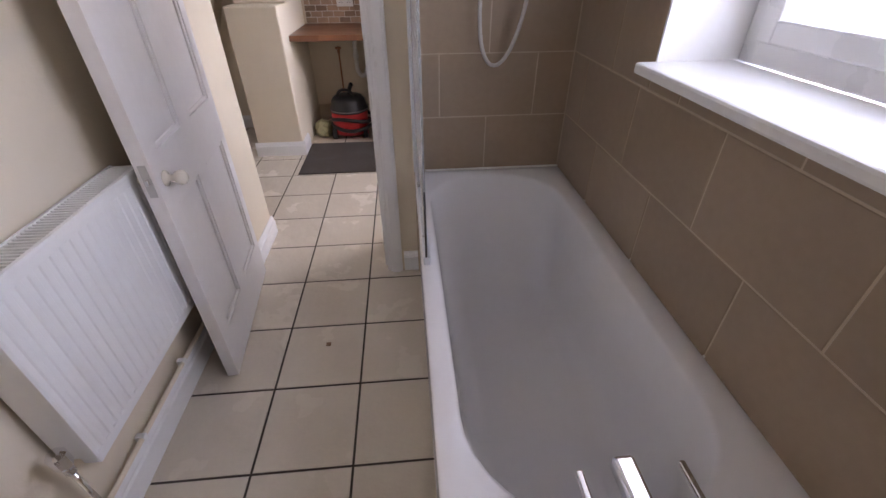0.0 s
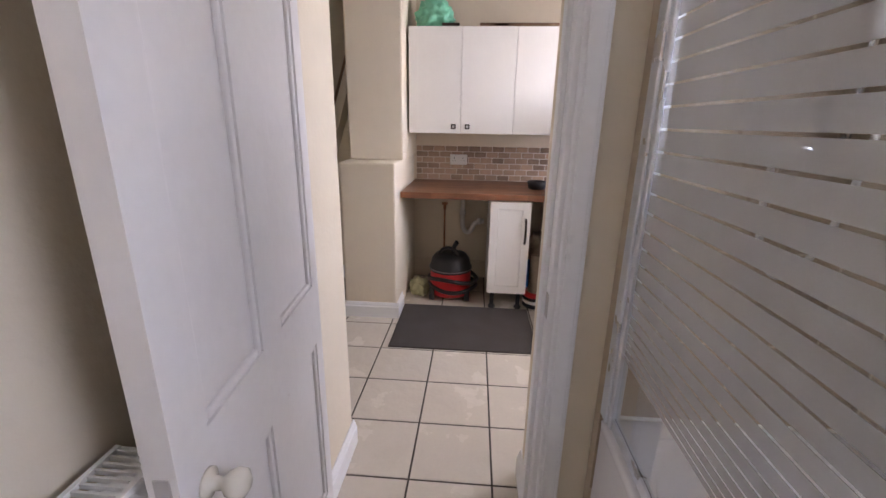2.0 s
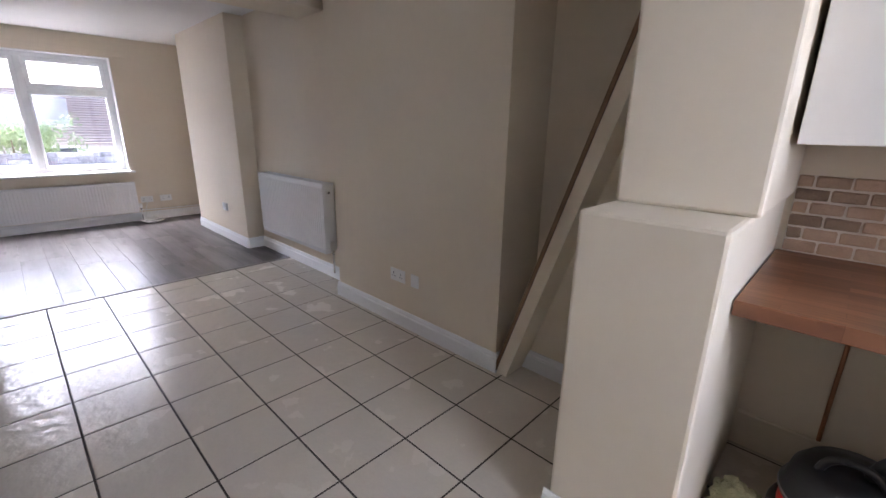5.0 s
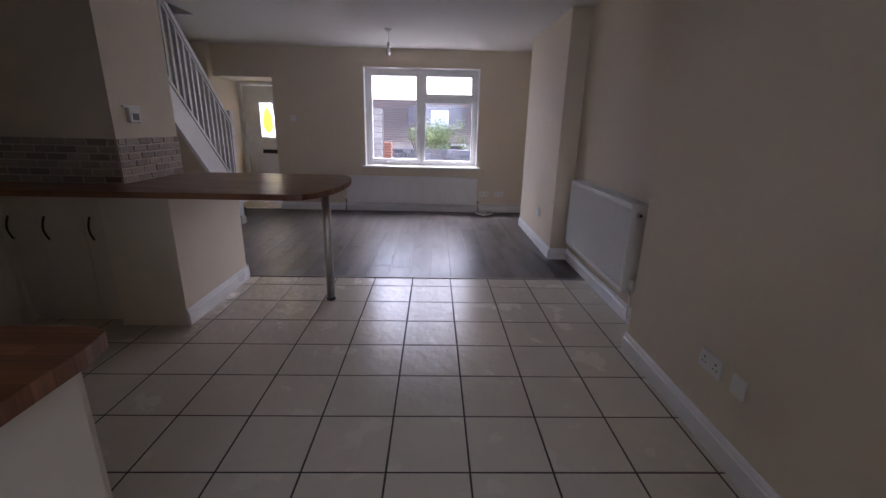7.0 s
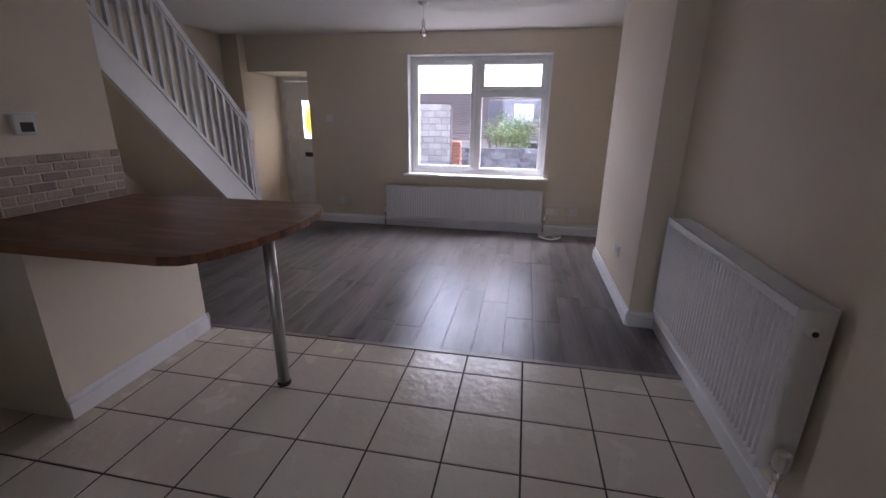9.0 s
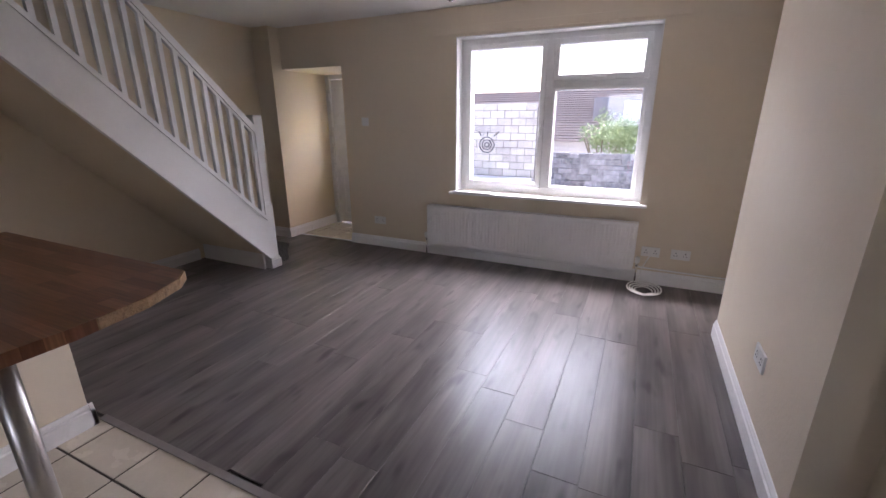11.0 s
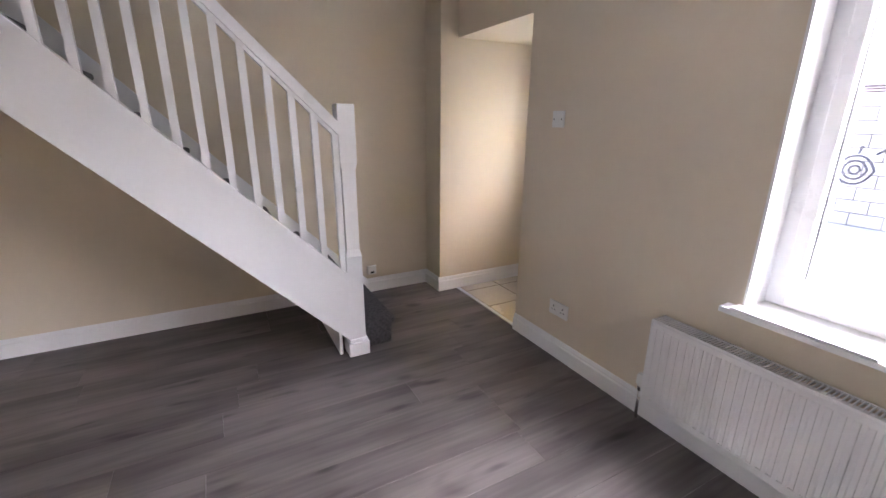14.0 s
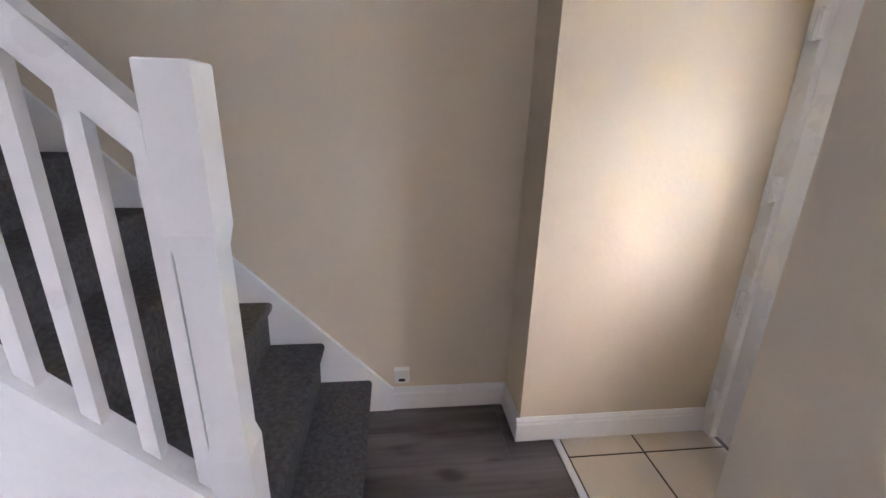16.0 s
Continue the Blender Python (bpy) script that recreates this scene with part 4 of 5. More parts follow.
# on the worktop and cabinets
lump("packet", (0.215, 3.80, 0.894), (0.06, 0.05, 0.10), BLUE, "blue plastic packet standing on the worktop", "packet", 2, 0.15)
bm = bmesh.new()
bm_lathe(bm, [(0.05, 0.0), (0.065, 0.01), (0.075, 0.06), (0.07, 0.06), (0.06, 0.015), (0, 0.012)], 20, (0.10, 4.0, 0.894), close=False)
bw = tagged(part("sponge_bowl", bm, BLACK, None, "", True), "small dark bowl on the worktop", "bowl")
lump("green_carrier_bag", (-0.70, 4.02, 2.0), (0.12, 0.10, 0.11), GREEN, "crumpled green carrier bag on the wall cabinet", "bag", 4, 0.35, 2.5, 0.15)
for (x, w, m_) in [(-0.58, 0.06, BRONZE), (-0.28, 0.10, BROWNEDGE), (-0.06, 0.22, BROWNEDGE)]:
    tagged(box("offcut", (x - w, 3.93, 2.0), (x + w, 3.97, 2.03), m_, None, 0.003), "dark brown trim offcut lying on the wall cabinet", "offcut")

# recess under the upper flight: sloped panel with a brown capping
und = thing("sloped_panel", "cream boarded slope with brown timber capping", "panel")
bm = bmesh.new()
bm_prism(bm, [(-1.985, 0.0), (-1.25, 0.0), (-1.25, 2.12), (-1.985 + 0.005, 0.02)], 1, 4.28, 4.34)
part("panel_board", bm, CREAM_B, und)
bm = bmesh.new()
bm_prism(bm, [(-1.968, 0.0), (-1.900, 0.0), (-1.145, 2.30), (-1.213, 2.30)], 1, 4.105, 4.28)
part("slope_board", bm, CREAM_B, und)
bm = bmesh.new()
bm_prism(bm, [(-1.988, 0.0), (-1.968, 0.0), (-1.213, 2.30), (-1.233, 2.30)], 1, 4.095, 4.34)
part("capping", bm, BROWNEDGE, und, "brown timber capping")
skirting("baseboard", (-1.95, 4.28), (-1.29, 4.28), -1, 0.115)

# ---- bathroom ----
# doorway lining and open door
fr = thing("door_frame", "white gloss door frame of the bathroom doorway", "door frame", kind="structure")
for (x0, x1) in [(-0.905, -0.865), (-0.165, -0.115)]:
    box("jamb", (x0, 1.79, 0), (x1, 1.885, 2.03), GLOSS, fr, 0.004)
box("head_jamb", (-0.865, 1.79, 1.99), (-0.165, 1.885, 2.03), GLOSS, fr, 0.004)
for (x0, x1) in [(-0.93, -0.875), (-0.15, -0.085)]:
    box("architrave", (x0, 1.776, 0), (x1, 1.799, 2.08), GLOSS, fr, 0.006)
    box("architrave_bead", (x0 + 0.012, 1.768, 0), (x1 - 0.012, 1.777, 2.06), GLOSS, fr, 0.004)
box("head_architrave", (-0.93, 1.776, 2.03), (-0.085, 1.80, 2.085), GLOSS, fr, 0.006)
stp = box("door_stop", (-0.178, 1.835, 0), (-0.165, 1.885, 1.99), GLOSS, fr, 0.002)
box("strike_plate", (-0.167, 1.795, 0.86), (-0.1645, 1.825, 0.93), STEEL, fr, 0.001)

dl = thing("door_2", "white panelled bathroom door standing open with ivory knobs", "door", kind="structure")
L, T, DH = 0.70, 0.042, 1.98
st, hinge_st = 0.082, 0.056
boxes("leaf", [((0, 0, 0.01), (hinge_st, T, DH)), ((L - st, 0, 0.01), (L, T, DH)), ((hinge_st, 0, 0.01), (L - st, T, 0.21)), ((hinge_st, 0, 0.755), (L - st, T, 0.93)), ((hinge_st, 0, DH - 0.11), (L - st, T, DH)),
               ((L / 2 - 0.05, 0, 0.21), (L / 2 + 0.05, T, 0.755)), ((L / 2 - 0.05, 0, 0.93), (L / 2 + 0.05, T, DH - 0.11))], DOORPAINT, dl)
for (a, b) in [(hinge_st, L / 2 - 0.05), (L / 2 + 0.05, L - st)]:
    for (c, d) in [(0.21, 0.755), (0.93, DH - 0.11)]:
        pn = box("door_panel", (a - 0.005, 0.013, c - 0.005), (b + 0.005, T - 0.013, d + 0.005), DOORPAINT, dl, 0)
        for y in (0.004, T - 0.014):
            boxes("bead", [((a, y, c), (a + 0.014, y + 0.01, d)), ((b - 0.014, y, c), (b, y + 0.01, d)), ((a + 0.014, y, c), (b - 0.014, y + 0.01, c + 0.014)), ((a + 0.014, y, d - 0.014), (b - 0.014, y + 0.01, d))], DOORPAINT, pn, 0.003)
for s_, y in ((1, T), (-1, 0.0)):
    bm = bmesh.new()
    v = bm_lathe(bm, [(0.024, 0), (0.024, 0.005), (0.011, 0.010), (0.010, 0.024), (0.018, 0.031), (0.023, 0.043), (0.021, 0.056), (0.010, 0.063)], 24)
    bmesh.ops.transform(bm, matrix=pose(L - 0.06, y, 0.848, -90 * s_, 0, 0), verts=bm.verts)
    part("knob", bm, PLASTIC_C, dl, "ivory ceramic knob", True)
lt = box("latch_plate", (L - 0.001, 0.010, 0.815), (L + 0.002, T - 0.010, 0.915), STEEL, dl, 0.001)
box("latch_bolt", (L + 0.002, 0.015, 0.855), (L + 0.009, T - 0.015, 0.875), CHROME, lt, 0.002)
# local x runs from the hinge to the free edge; local +y faces the middle of the room
dl.matrix_world = pose(-0.862, 1.835, 0, 0, 0, -84.5)

# bath
bath = thing("bathtub", "white acrylic bath with rounded inner corners and side panel", "bath")
RX0, RX1, RY0, RY1, RZ = 0.0, 0.678, 0.05, 1.752, 0.588


def rounded(x0, x1, y0, y1, r, n=8):
    pts = []
    for cx, cy, a0 in ((x1 - r, y1 - r, 0), (x0 + r, y1 - r, 90), (x0 + r, y0 + r, 180), (x1 - r, y0 + r, 270)):
        for k in range(n + 1):
            a = radians(a0 + 90 * k / n)
            pts.append((cx + r * math.cos(a), cy + r * math.sin(a)))
    return pts


bm = bmesh.new()
loops = []
for (dx0, dx1, dy0, dy1, r_, z) in [(0.002, 0.0, 0.0, 0.0, 0.012, 0.555), (0, 0, 0, 0, 0.014, RZ - 0.006), (0.006, 0.004, 0.006, 0.006, 0.014, RZ), (0.048, 0.075, 0.21, 0.05, 0.24, RZ), (0.058, 0.085, 0.22, 0.062, 0.235, RZ - 0.01),
                             (0.075, 0.10, 0.24, 0.12, 0.22, 0.42), (0.10, 0.12, 0.26, 0.22, 0.20, 0.24), (0.13, 0.15, 0.29, 0.28, 0.16, 0.185), (0.18, 0.20, 0.34, 0.35, 0.13, 0.17), (0.30, 0.32, 0.6, 0.7, 0.02, 0.163)]:
    loops.append([bm.verts.new((x, y, z)) for x, y in rounded(RX0 + dx0, RX1 - dx1, RY0 + dy0, RY1 - dy1, r_)])
for a, b in zip(loops, loops[1:]):
    n = len(a)
    for k in range(n):
        bm.faces.new((a[k], a[(k + 1) % n], b[(k + 1) % n], b[k]))
bm.faces.new(loops[-1])
part("tub_shell", bm, ACRYLIC, bath, "", True)
box("side_panel", (0.008, RY0, 0.0), (0.022, RY1 + 0.03, 0.562), ACRYLIC, bath, 0.003)
box("end_panel", (0.03, RY0 + 0.004, 0.0), (0.67, RY0 + 0.018, 0.56), ACRYLIC, bath, 0.003)
box("sealant", (0.05, 1.748, RZ - 0.001), (0.67, 1.758, RZ + 0.006), PLASTIC_W, bath, 0.002)
box("sealant", (0.668, 0.06, RZ - 0.001), (0.677, 1.75, RZ + 0.006), PLASTIC_W, bath, 0.002)
tap = thing("bath_mixer_tap", "chrome bath mixer tap with two levers", "tap")
TX, TY = 0.325, 0.20
bm = bmesh.new()
bm_tube(bm, (TX - 0.09, TY - 0.01, RZ + 0.05), (TX + 0.09, TY - 0.01, RZ + 0.05), 0.022)
for sx in (-0.09, 0.09):
    bm_tube(bm, (TX + sx, TY - 0.01, RZ), (TX + sx, TY - 0.01, RZ + 0.06), 0.024)
part("tap_body", bm, CHROME, tap, "", True)
bm = bmesh.new()
bm_box(bm, (TX - 0.02, TY, RZ + 0.05), (TX + 0.02, TY + 0.14, RZ + 0.085), 0.008)
part("spout", bm, CHROME, tap)
for sx in (-0.09, 0.09):
    bm = bmesh.new()
    bm_tube(bm, (TX + sx, TY - 0.01, RZ + 0.06), (TX + sx, TY - 0.01, RZ + 0.085), 0.02)
    bm_box(bm, (TX + sx - 0.006, TY - 0.01, RZ + 0.085), (TX + sx + 0.006, TY + 0.115, RZ + 0.097), 0.003)
    part("lever", bm, CHROME, tap)

# bath screen
scr = thing("bath_screen", "glass bath screen with white stripes and aluminium frame", "shower screen")
SX = 0.012
ZT = 2.02
gp = box("glass_panel", (SX, 1.01, 0.637), (SX + 0.006, 1.715, ZT), GLASS, scr, 0.001)
gp.visible_shadow = False
box("wall_post", (SX - 0.014, 1.71, 0.60), (SX + 0.024, 1.757, ZT), ALU, scr, 0.004)
box("inner_post", (SX - 0.009, 1.685, 0.60), (SX + 0.019, 1.709, ZT), ALU, scr, 0.003)
box("bottom_rail", (SX - 0.006, 1.012, 0.605), (SX + 0.016, 1.684, 0.637), ALU, scr, 0.004)
z = 0.815
k = 0
while z < 1.80:
    u = (z - 0.815) / 0.985
    h = 0.010 + 0.030 * math.sin(math.pi * min(max(u, 0), 1)) ** 0.8
    box("etched_stripe", (SX - 0.0008, 1.012, z), (SX + 0.0002, 1.684, z + h), STRIPE, gp, 0)
    z += h + 0.0045 + 0.001 * math.sin(math.pi * u)

# shower
sh = thing("shower_mixer", "chrome bar shower valve with riser rail and hose", "shower")
HX, HY, HZ = 0.335, 1.70, 1.33
bm = bmesh.new()
bm_tube(bm, (HX - 0.13, HY, HZ), (HX + 0.13, HY, HZ), 0.018, n=20)
bar = part("valve_bar", bm, CHROME, sh, "", True)
for sx in (-0.075, 0.075):
    bm = bmesh.new()
    bm_tube(bm, (HX + sx, HY, HZ), (HX + sx, 1.757, HZ), 0.016, 0.03)
    part("wall_union", bm, CHROME, bar, "", True)
for sx in (-0.155, 0.13):
    bm = bmesh.new()
    bm_tube(bm, (HX + sx, HY, HZ), (HX + sx + 0.025, HY, HZ), 0.023, n=20)
    part("control_knob", bm, CHROME, bar, "", True)
bm = bmesh.new()
bm_tube(bm, (HX + 0.075, 1.715, HZ), (HX + 0.075, 1.715, 2.1), 0.010)
part("riser_rail", bm, CHROME, sh, "", True)
tube("shower_hose", [(HX - 0.07, HY, HZ - 0.02), (HX - 0.075, HY, 1.15), (HX - 0.03, HY - 0.02, 1.035), (HX + 0.04, HY - 0.02, 1.07), (HX + 0.10, HY - 0.02, 1.25), (HX + 0.115, HY - 0.02, 1.6), (HX + 0.11, HY - 0.03, 1.95), (HX + 0.06, HY - 0.05, 1.98)], 0.0075, STEEL, sh, "ribbed steel hose")
bm = bmesh.new()
bm_box(bm, (HX + 0.0, HY - 0.06, 1.55), (HX + 0.09, HY + 0.02, 1.58), 0.006)
bm_tube(bm, (HX + 0.01, HY - 0.07, 1.54), (HX - 0.01, HY - 0.09, 1.75), 0.014)
part("slider_bracket", bm, CHROME, sh)

# bathroom window
bw1 = thing("window_2", "white plastic bathroom window with obscured glass", "window", kind="structure")
frame_bars("window_frame", -0.10, 1.15, 1.155, 2.10, 0.90, 0.965, 0.06, UPVC, bw1)
sash = frame_bars("sash", -0.045, 1.095, 1.21, 2.045, 0.885, 0.95, 0.055, UPVC, bw1)
pane("pane", 0.005, 1.045, 1.26, 1.995, 0.92, FROST, sash)
frame_bars("gasket", 0.004, 1.046, 1.259, 1.996, 0.895, 0.908, 0.006, BLACK, sash)
box("window_sill", (0.612, -0.14, 1.125), (0.90, 1.16, 1.155), GLOSS, bw1, 0.008)
boxes("reveal_lining", [((0.668, 1.148, 1.155), (0.90, 1.156, 2.1)), ((0.668, -0.106, 1.155), (0.90, -0.098, 2.1)), ((0.668, -0.10, 2.096), (0.90, 1.15, 2.104))], GLOSS, bw1)

# kitchen window
kw = thing("window_3", "white plastic kitchen window beside the utility alcove", "window", kind="structure")
frame_bars("window_frame", 2.45, 4.25, 1.12, 2.10, 1.14, 1.20, 0.06, UPVC, kw)
pane("pane", 2.505, 4.195, 1.175, 2.045, 1.17, FROST, kw)
box("window_sill", (1.02, 2.42, 1.10), (1.16, 4.28, 1.123), GLOSS, kw, 0.006)

pipe = thing("radiator_pipe", "cream painted radiator pipe along the bathroom skirting", "pipe")
tube("pipe_run", [(-0.895, 0.5, 0.17), (-0.895, 0.9, 0.165), (-0.895, 1.5, 0.165)], 0.0075, CREAM_B, pipe)
for y in (0.78, 1.08):
    box("pipe_clip", (-0.915, y, 0.155), (-0.885, y + 0.018, 0.178), PLASTIC_W, pipe, 0.002)
tagged(tube("heating_pipe", [(WX + 0.03, 3.60, 0.15), (WX + 0.03, 3.9, 0.14), (WX + 0.03, 4.36, 0.14)], 0.0075, GLOSS), "white painted heating pipe above the skirting", "pipe")
lf = tagged(box("dropped_leaf", (-0.425, 1.27, 0.001), (-0.405, 1.29, 0.006), BROWNEDGE, None, 0.002), "small brown crumb on the floor tiles", "crumb")

# ---- outside the lounge window ----
GZ = -0.35
bm = bmesh.new()
for q in [((-900, -900), (-8.76, 900)), ((-8.76, 5.11), (900, 900)), ((-8.76, -900), (900, -1.01)), ((1.36, -1.01), (900, 5.11))]:
    (x0, y0), (x1, y1) = q
    bm.faces.new([bm.verts.new(c) for c in ((x0, y0, GZ), (x1, y0, GZ), (x1, y1, GZ), (x0, y1, GZ))])
bmesh.ops.remove_doubles(bm, verts=bm.verts, dist=0.001)
structure(part("ground", bm, CONCRETE), "pale concrete yard and street ground", "ground")
base = structure(box("yard_slab", (-8.75, -1.0, -0.6), (1.35, 5.1, -0.121), CONCRETE, bevel=0), "concrete base under the house", "ground")

bwall = thing("block_wall", "grey painted concrete block garden wall with spray paint rings", "wall")
FX = -12.6
core = box("mortar_core", (FX - 0.2, -3.0, GZ), (FX - 0.012, 1.57, 1.60), JOINT, bwall, 0)
me_block = None
row = 0
zz = GZ
while zz < 1.58:
    y = -3.0 - (0.15 if row % 2 else 0)
    while y < 1.52:
        y0, y1 = max(y, -3.0), min(y + 0.3, 1.57)
        if y1 - y0 > 0.05:
            if y1 - y0 > 0.299 and me_block:
                ob = new("block", me_block)
                ob.parent = bwall
                ob.location = (FX, y0, zz)
            else:
                bm = bmesh.new()
                bm_box(bm, (-0.02, 0, 0), (0.0, y1 - y0 - 0.012, 0.136), 0.004)
                ob = part("block", bm, BLOCK, bwall)
                ob.location = (FX, y0, zz)
                if y1 - y0 > 0.299:
                    me_block = ob.data
        y += 0.3
    zz += 0.146
    row += 1
for rr in (0.05, 0.11, 0.17):
    tube("paint_ring", [(FX + 0.003, 0.53 + rr * math.cos(a * 0.7854), 0.86 + rr * math.sin(a * 0.7854)) for a in range(8)], 0.012, PAINTMARK, bwall, "dark spray painted ring", True)
for a in (-0.25, 0.0, 0.3):
    tube("paint_ring", [(FX + 0.003, 0.53 + 0.5 * a, 1.04), (FX + 0.003, 0.55 + 0.8 * a, 1.13)], 0.012, PAINTMARK, bwall)

structure(box("pavement", (-14.27, -9.0, GZ - 0.05), (-11.0, 1.52, 0.22), CONCRETE, bevel=0.01), "raised concrete pavement before the garden walls", "pavement")
pr = thing("brick_pier", "short red brick gate pier", "pier")
for k in range(16):
    for j in range(1):
        bm = bmesh.new()
        bm_box(bm, (-13.2 + 0.0, 1.55 + j * 0.215 - (0.015 if k % 2 else 0), GZ + k * 0.075), (-12.9, 1.55 + j * 0.215 + 0.215 - (0.015 if k % 2 else 0), GZ + k * 0.075 + 0.065), 0.004)
        part("brick", bm, REDBRICK, pr)
sw_ = thing("rubble_wall", "weathered grey stone garden wall with whitish stains", "wall")
box("wall_core", (-14.6, 1.5, GZ), (-14.3, 14.0, 0.60), RUBBLE, sw_, 0)
rs = random.Random(4)
z = GZ
while z < 0.58:
    y = 1.5
    h = rs.uniform(0.09, 0.15)
    while y < 8.5:
        w = rs.uniform(0.12, 0.36)
        bm = bmesh.new()
        bm_box(bm, (-14.31, y, z), (-14.28 + rs.uniform(0, 0.02), y + w - 0.005, min(z + h * rs.uniform(0.9, 1.15) - 0.006, 0.63)), 0.01)
        part("stone", bm, RUBBLE, sw_)
        y += w
    z += h
hs = thing("terraced_house", "pale rendered house with brown tiled roof across the lane", "house")
box("house_wall", (-27.0, -14.0, GZ), (-20.0, 22.0, 0.75), RENDERWALL, hs, 0)
bm = bmesh.new()
bm_prism(bm, [(-27.4, 0.7), (-19.6, 0.6), (-23.5, 2.5)], 1, -14.3, 22.3)
rf = part("roof", bm, ROOF, hs)
bm = bmesh.new()
for k in range(22):
    u0 = k / 22
    x = -19.58 + (-23.5 + 19.6) * u0
    zr = 0.61 + (2.5 - 0.6) * u0
    bm_box(bm, (x - 0.14, -14.3, zr + 0.02), (x + 0.05, 22.3, zr + 0.06))
tagged(part("tile_course", bm, ROOF, hs), kind="stuff")
for y in (-6, -1.5, 3.2, 7.6, 12):
    w = box("window", (-20.04, y, -0.2), (-19.97, y + 1.1, 0.55), UPVC, hs, 0.01)
    box("pane", (-19.965, y + 0.08, -0.12), (-19.96, y + 1.02, 0.47), SHADE_GREY, w, 0)
box("dormer", (-22.4, 1.7, 1.0), (-21.0, 4.3, 2.1), SLATE, hs, 0.01, "dark slate hung dormer")
dw = box("dormer_window", (-21.0, 2.75, 1.2), (-20.95, 3.55, 1.95), UPVC, hs, 0.01)
box("pane", (-20.949, 2.83, 1.28), (-20.944, 3.47, 1.87), PANEL, dw, 0)

bush = thing("bush", "leafy green garden bush behind the stone wall", "bush")
rs = random.Random(11)
bm = bmesh.new()
for k in range(7):
    a = k * 0.9
    bm_tube(bm, (-15.6, 2.6, GZ), (-15.6 + 0.4 * math.cos(a), 2.6 + 0.5 * math.sin(a), 0.9), 0.03, 0.012, 7)
part("stems", bm, TWIG, bush)
bm = bmesh.new()
clumps = [Vector((rs.gauss(0, 0.28), rs.gauss(0, 0.38), rs.gauss(0.0, 0.26))) for k in range(34)]
for c in clumps:
    for k in range(90):
        d = Vector((rs.gauss(0, 1), rs.gauss(0, 1), rs.gauss(0, 1))).normalized() * rs.uniform(0.08, 0.28)
        p = Vector((-15.6, 2.85, 0.86)) + c + d
        if p.z < GZ + 0.4:
            continue
        s_ = rs.uniform(0.03, 0.06)
        m_ = Matrix.Translation(p) @ Euler((rs.uniform(0, 6.3), rs.uniform(0, 6.3), rs.uniform(0, 6.3))).to_matrix().to_4x4()
        q = [bm.verts.new(m_ @ Vector(v)) for v in ((-s_, 0, 0), (0, -s_ * 0.45, 0.005), (s_, 0, 0), (0, s_ * 0.45, 0.005))]
        bm.faces.new(q)
tagged(part("foliage", bm, LEAF, bush), kind="stuff")

# ---- pieces: tiles, boards, splashback stones ----


def piece_mesh(name, sx, sy, sz, bevel, material):
    bm = bmesh.new()
    vs = bm_box(bm, (0, 0, -sz), (sx, sy, 0), 0)
    top = [e for e in bm.edges if all(v.co.z > -1e-5 for v in e.verts)]
    bmesh.ops.bevel(bm, geom=top, offset=bevel, segments=1, affect="EDGES")
    me = bpy.data.meshes.new(name)
    bm.normal_update()
    bm.to_mesh(me)
    bm.free()
    me.materials.append(material)
    return me


floor_ob = bpy.data.objects["floor"]
P = 1 / 3
tile_me = piece_mesh("tile", P - 0.006, P - 0.006, 0.012, 0.0025, TILE)
cache = {}


def lay_tile(x0, x1, y0, y1):
    if x1 - x0 < 0.02 or y1 - y0 < 0.02:
        return
    key = (round(x1 - x0, 3), round(y1 - y0, 3))
    if key not in cache:
        cache[key] = piece_mesh("tile", x1 - x0 - 0.007, y1 - y0 - 0.007, 0.012, 0.0025, TILE)
    ob = new("tile", cache[key])
    ob.parent = floor_ob
    ob.location = (x0 + 0.003, y0 + 0.003, 0.0)


def inside(x, y):
    if -0.95 < x < 0.70 and -0.9 < y < 1.85:
        return True
    if -0.95 < x < -0.10 and 1.8 < y < 2.3:
        return True
    if y > 2.2 and y < 4.45 and x < 1.1 and not (x < -1.98 and y > 4.3):
        return True
    if x < -2.0 and y > 0.1 and y < 2.4:
        return not (x < -3.9 and y < 1.25)
    return False


for i in range(-4, 14):
    for j in range(-5, 12):
        x0, y0 = -0.262 - (i + 1) * P, 0.731 + j * P
        if x0 < LIV - 0.3:
            continue
        if inside(x0 + P / 2, y0 + P / 2) or inside(x0 + 0.05, y0 + P - 0.05) or inside(x0 + P - 0.05, y0 + 0.05) or inside(x0 + P - 0.05, y0 + P - 0.05) or inside(x0 + 0.05, y0 + 0.05):
            lay_tile(max(x0, LIV + 0.004), x0 + P, y0, y0 + P)
for x0, x1 in [(-8.6, -8.227), (-8.227, -7.89)]:
    for y0, y1 in [(-0.30, -0.18), (-0.18, 0.153), (0.153, 0.527)]:
        lay_tile(x0, x1, y0, y1)

lounge = bpy.data.objects["floor_lounge"]
rs = random.Random(2)
PW = 0.192
y = BACK - 0.02
while y < 4.45:
    x = WX - 0.03 - rs.uniform(0.0, 1.1)
    end = LIV - 0.013 if y + PW > 1.27 else LIV + 0.045
    while x < end - 0.001:
        x0, x1 = max(x, WX - 0.03), min(x + 1.28, end)
        if x1 - x0 > 0.03:
            ob = new("plank", piece_mesh("plank", x1 - x0 - 0.001, PW - 0.001, 0.008, 0.0008, LAMINATE))
            ob.parent = lounge
            ob.location = (x0, y, 0.0)
        x += 1.28
    y += PW

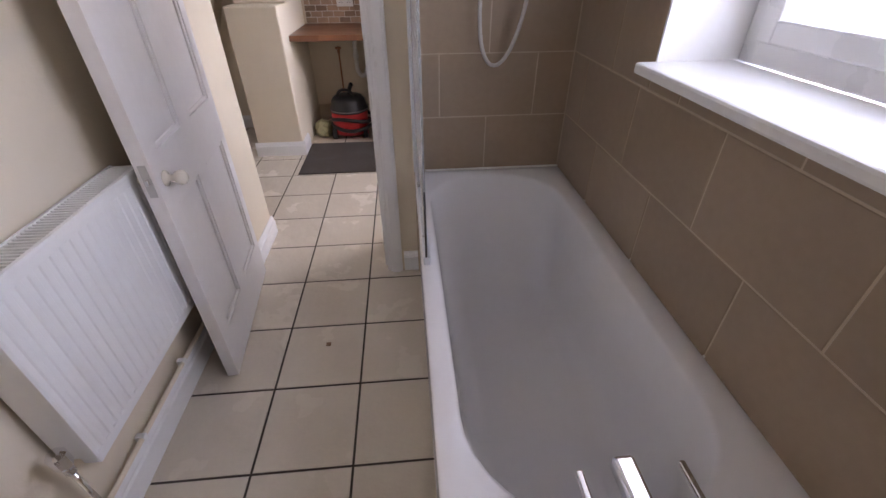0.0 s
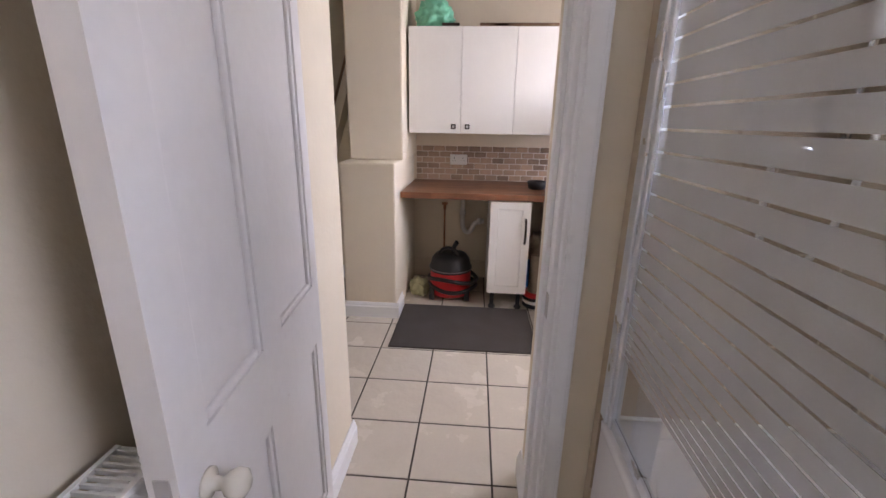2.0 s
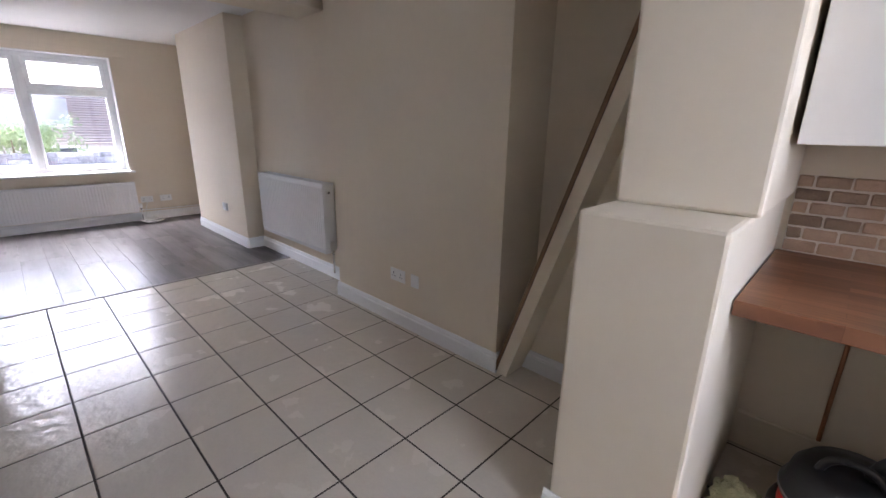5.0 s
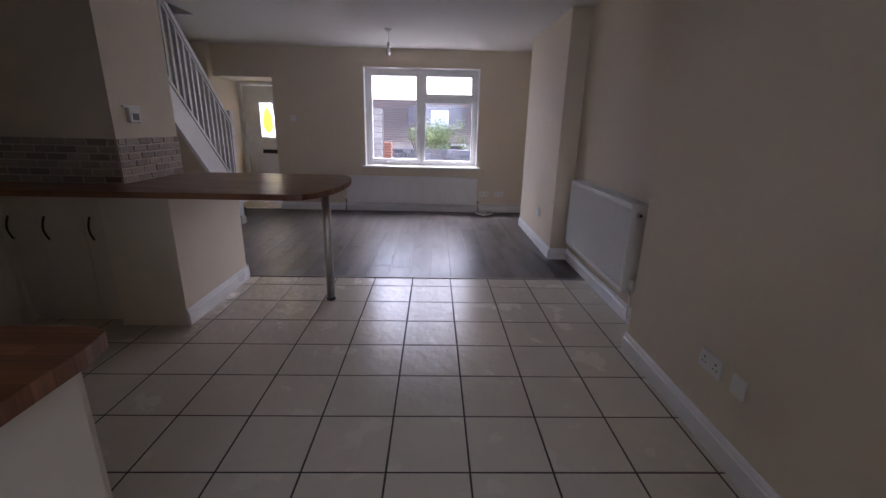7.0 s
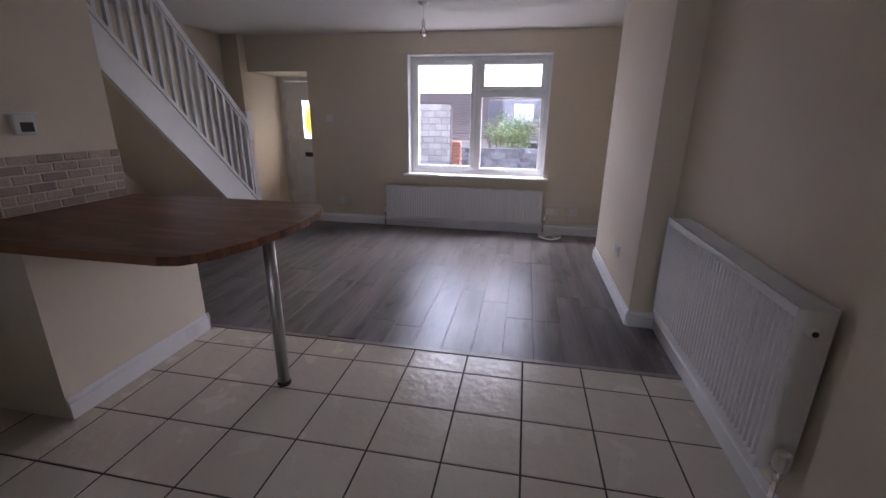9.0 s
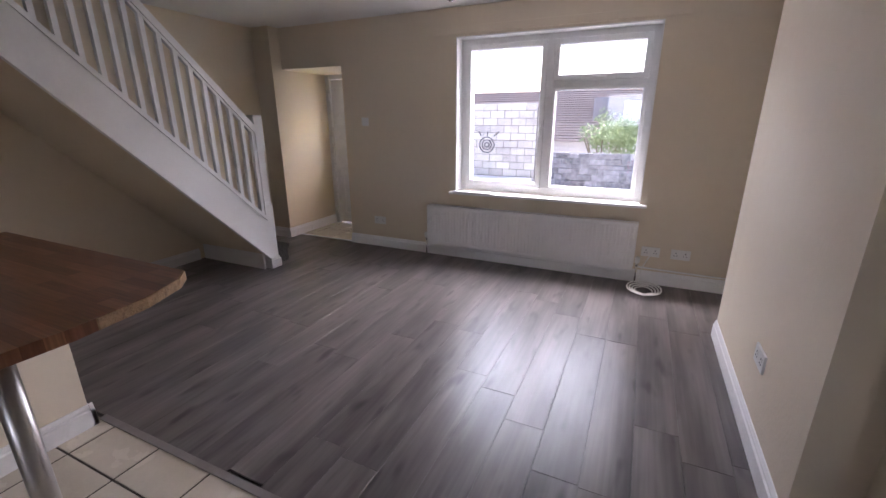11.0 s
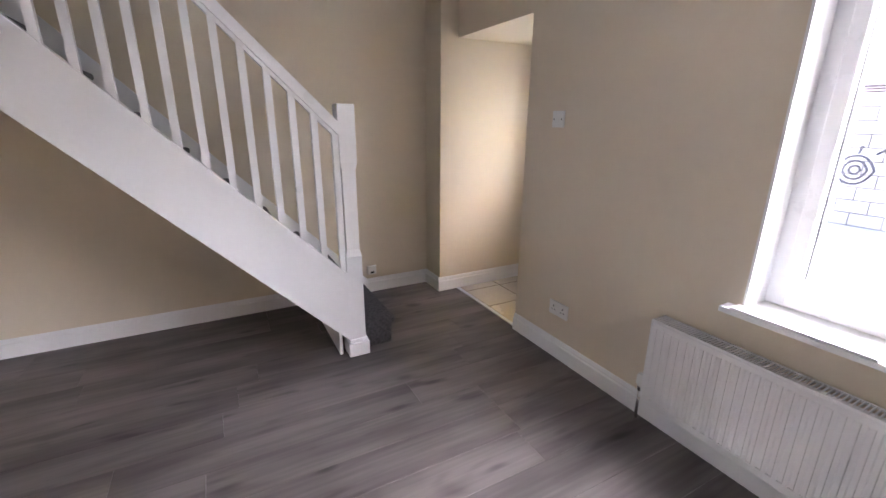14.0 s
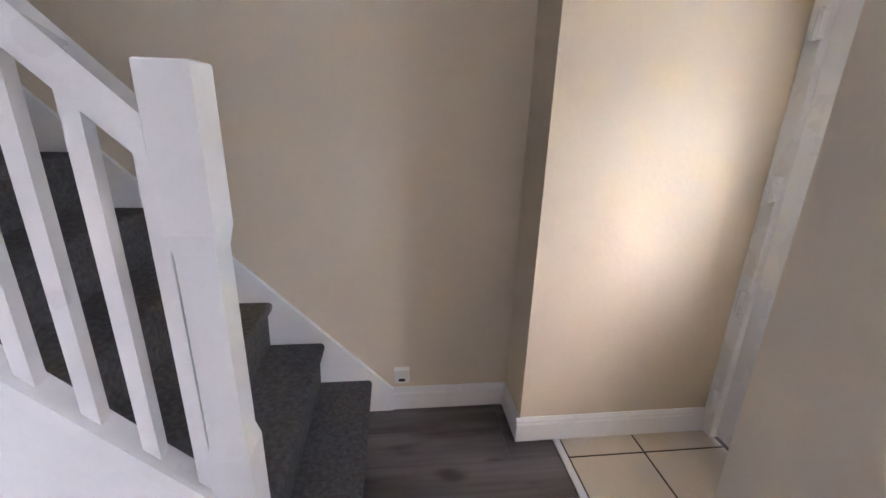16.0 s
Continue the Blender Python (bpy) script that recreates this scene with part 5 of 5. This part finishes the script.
# bathroom wall tiles: running bond
TW, TH = 0.40, 0.25
back_ob = bpy.data.objects["wall_bath_kitchen"]
east_ob = bpy.data.objects["wall_bath_east"]
structure(box("tile_backing_north", (0.0, 1.7598, 0.0), (0.672, 1.7995, H), BGROUT, bevel=0), "beige grout behind wall tiles", "wall")
eb = boxes("tile_backing_east", [((0.6698, 1.15, 0.0), (0.6795, 1.7598, H)), ((0.6698, -0.85, 0.0), (0.6795, -0.10, H)), ((0.6698, -0.10, 0.0), (0.6795, 1.15, 1.125)), ((0.6698, -0.10, 2.1), (0.6795, 1.15, H))], BGROUT)
structure(eb, "beige grout behind wall tiles", "wall")
wcache = {}


def wall_tile(parent, a0, a1, z0, z1, face):
    w, h = a1 - a0 - 0.005, z1 - z0 - 0.005
    if w < 0.015 or h < 0.015:
        return
    key = (round(w, 3), round(h, 3))
    if key not in wcache:
        wcache[key] = piece_mesh("wall_tile", w, h, 0.008, 0.0015, BTILE)
    ob = new("wall_tile", wcache[key])
    ob.parent = parent
    if face == "north":      # faces -y
        ob.matrix_world = pose(a0 + 0.002, 1.758, z0 + 0.002, 90, 0, 0)
    else:                    # faces -x
        ob.matrix_world = pose(0.668, a1 - 0.002, z0 + 0.002, 90, 0, -90)


for r_ in range(-3, 6):
    z0, z1 = 0.83 + r_ * TH, 0.83 + (r_ + 1) * TH
    if z1 < 0.5:
        continue
    z1 = min(z1, H)
    off = 0.0 if r_ % 2 == 0 else -0.2
    for k in range(-3, 3):
        a0 = 0.12 + off + k * TW
        wall_tile(back_ob, max(a0, 0.0), min(a0 + TW, 0.668), z0, z1, "north")
    for k in range(-5, 3):
        a0 = 0.80 + off + k * TW
        a0, a1 = max(a0, -0.85), min(a0 + TW, 1.757)
        if z1 <= 1.13 or z0 >= 2.1:
            wall_tile(east_ob, a0, a1, z0, z1, "east")
        elif z0 < 1.125:
            wall_tile(east_ob, a0, min(a1, 1.155), z0, 1.125, "east")
            wall_tile(east_ob, max(a0, 1.155), a1, z0, z1, "east")
        else:
            wall_tile(east_ob, max(a0, 1.155), a1, z0, z1, "east")
            wall_tile(east_ob, a0, min(a1, -0.10), z0, z1, "east")

# tumbled stone splashbacks
rs = random.Random(8)
bricks = {}


def splash(parent, a0, a1, z0, rows, place, mats, bw=0.10):
    for r_ in range(rows):
        a = a0 - (bw / 2 if r_ % 2 else 0)
        while a < a1 - 0.01:
            b0, b1 = max(a, a0), min(a + bw, a1)
            key = (round(b1 - b0, 3), rs.randrange(3), rs.randrange(len(mats)))
            if b1 - b0 > 0.012:
                if key not in bricks:
                    bm = bmesh.new()
                    bm_box(bm, (0.0045, 0.0045, 0), (b1 - b0 - 0.0045, 0.0435, 0.006))
                    bmesh.ops.bevel(bm, geom=list(bm.edges), offset=0.003, segments=1, affect="EDGES")
                    for v in bm.verts:
                        v.co += Vector((rs.uniform(-1, 1), rs.uniform(-1, 1), rs.uniform(-0.5, 0.5))) * 0.0022
                    me = bpy.data.meshes.new("stone_tile")
                    bm.to_mesh(me)
                    bm.free()
                    me.materials.append(mats[key[2]])
                    bricks[key] = me
                ob = new("stone_tile", bricks[key])
                ob.parent = parent
                ob.matrix_world = place(b0, z0 + 0.048 * r_)
            a += bw


s1 = structure(box("splashback", (-0.885, 4.412, 0.894), (1.04, 4.4195, 1.18), MORTAR, bevel=0), "tumbled brown stone tile splashback", "splashback")
splash(s1, -0.885, 1.04, 0.896, 6, lambda a, z: pose(a, 4.4125, z, 90, 0, 0), [BRICK])
s2 = structure(boxes("splashback", [((-4.75, 0.8605, 0.904), (-4.08, 0.868, 1.19)), ((-4.0795, -0.54, 0.904), (-4.072, 0.868, 1.19))], MORTAR), "tumbled grey stone tile splashback on the partition", "splashback")
splash(s2, -4.745, -4.075, 0.905, 6, lambda a, z: Matrix.Translation((-4.745 - 4.075, 0, 0)) @ pose(-a, 0.8675, z, 90, 0, 180), [BRICK_G, BRICK_G, BRICK_G], 0.135)
splash(s2, -0.2, 0.865, 0.905, 6, lambda a, z: pose(-4.0725, a, z, 90, 0, 90), [BRICK_G, BRICK], 0.135)
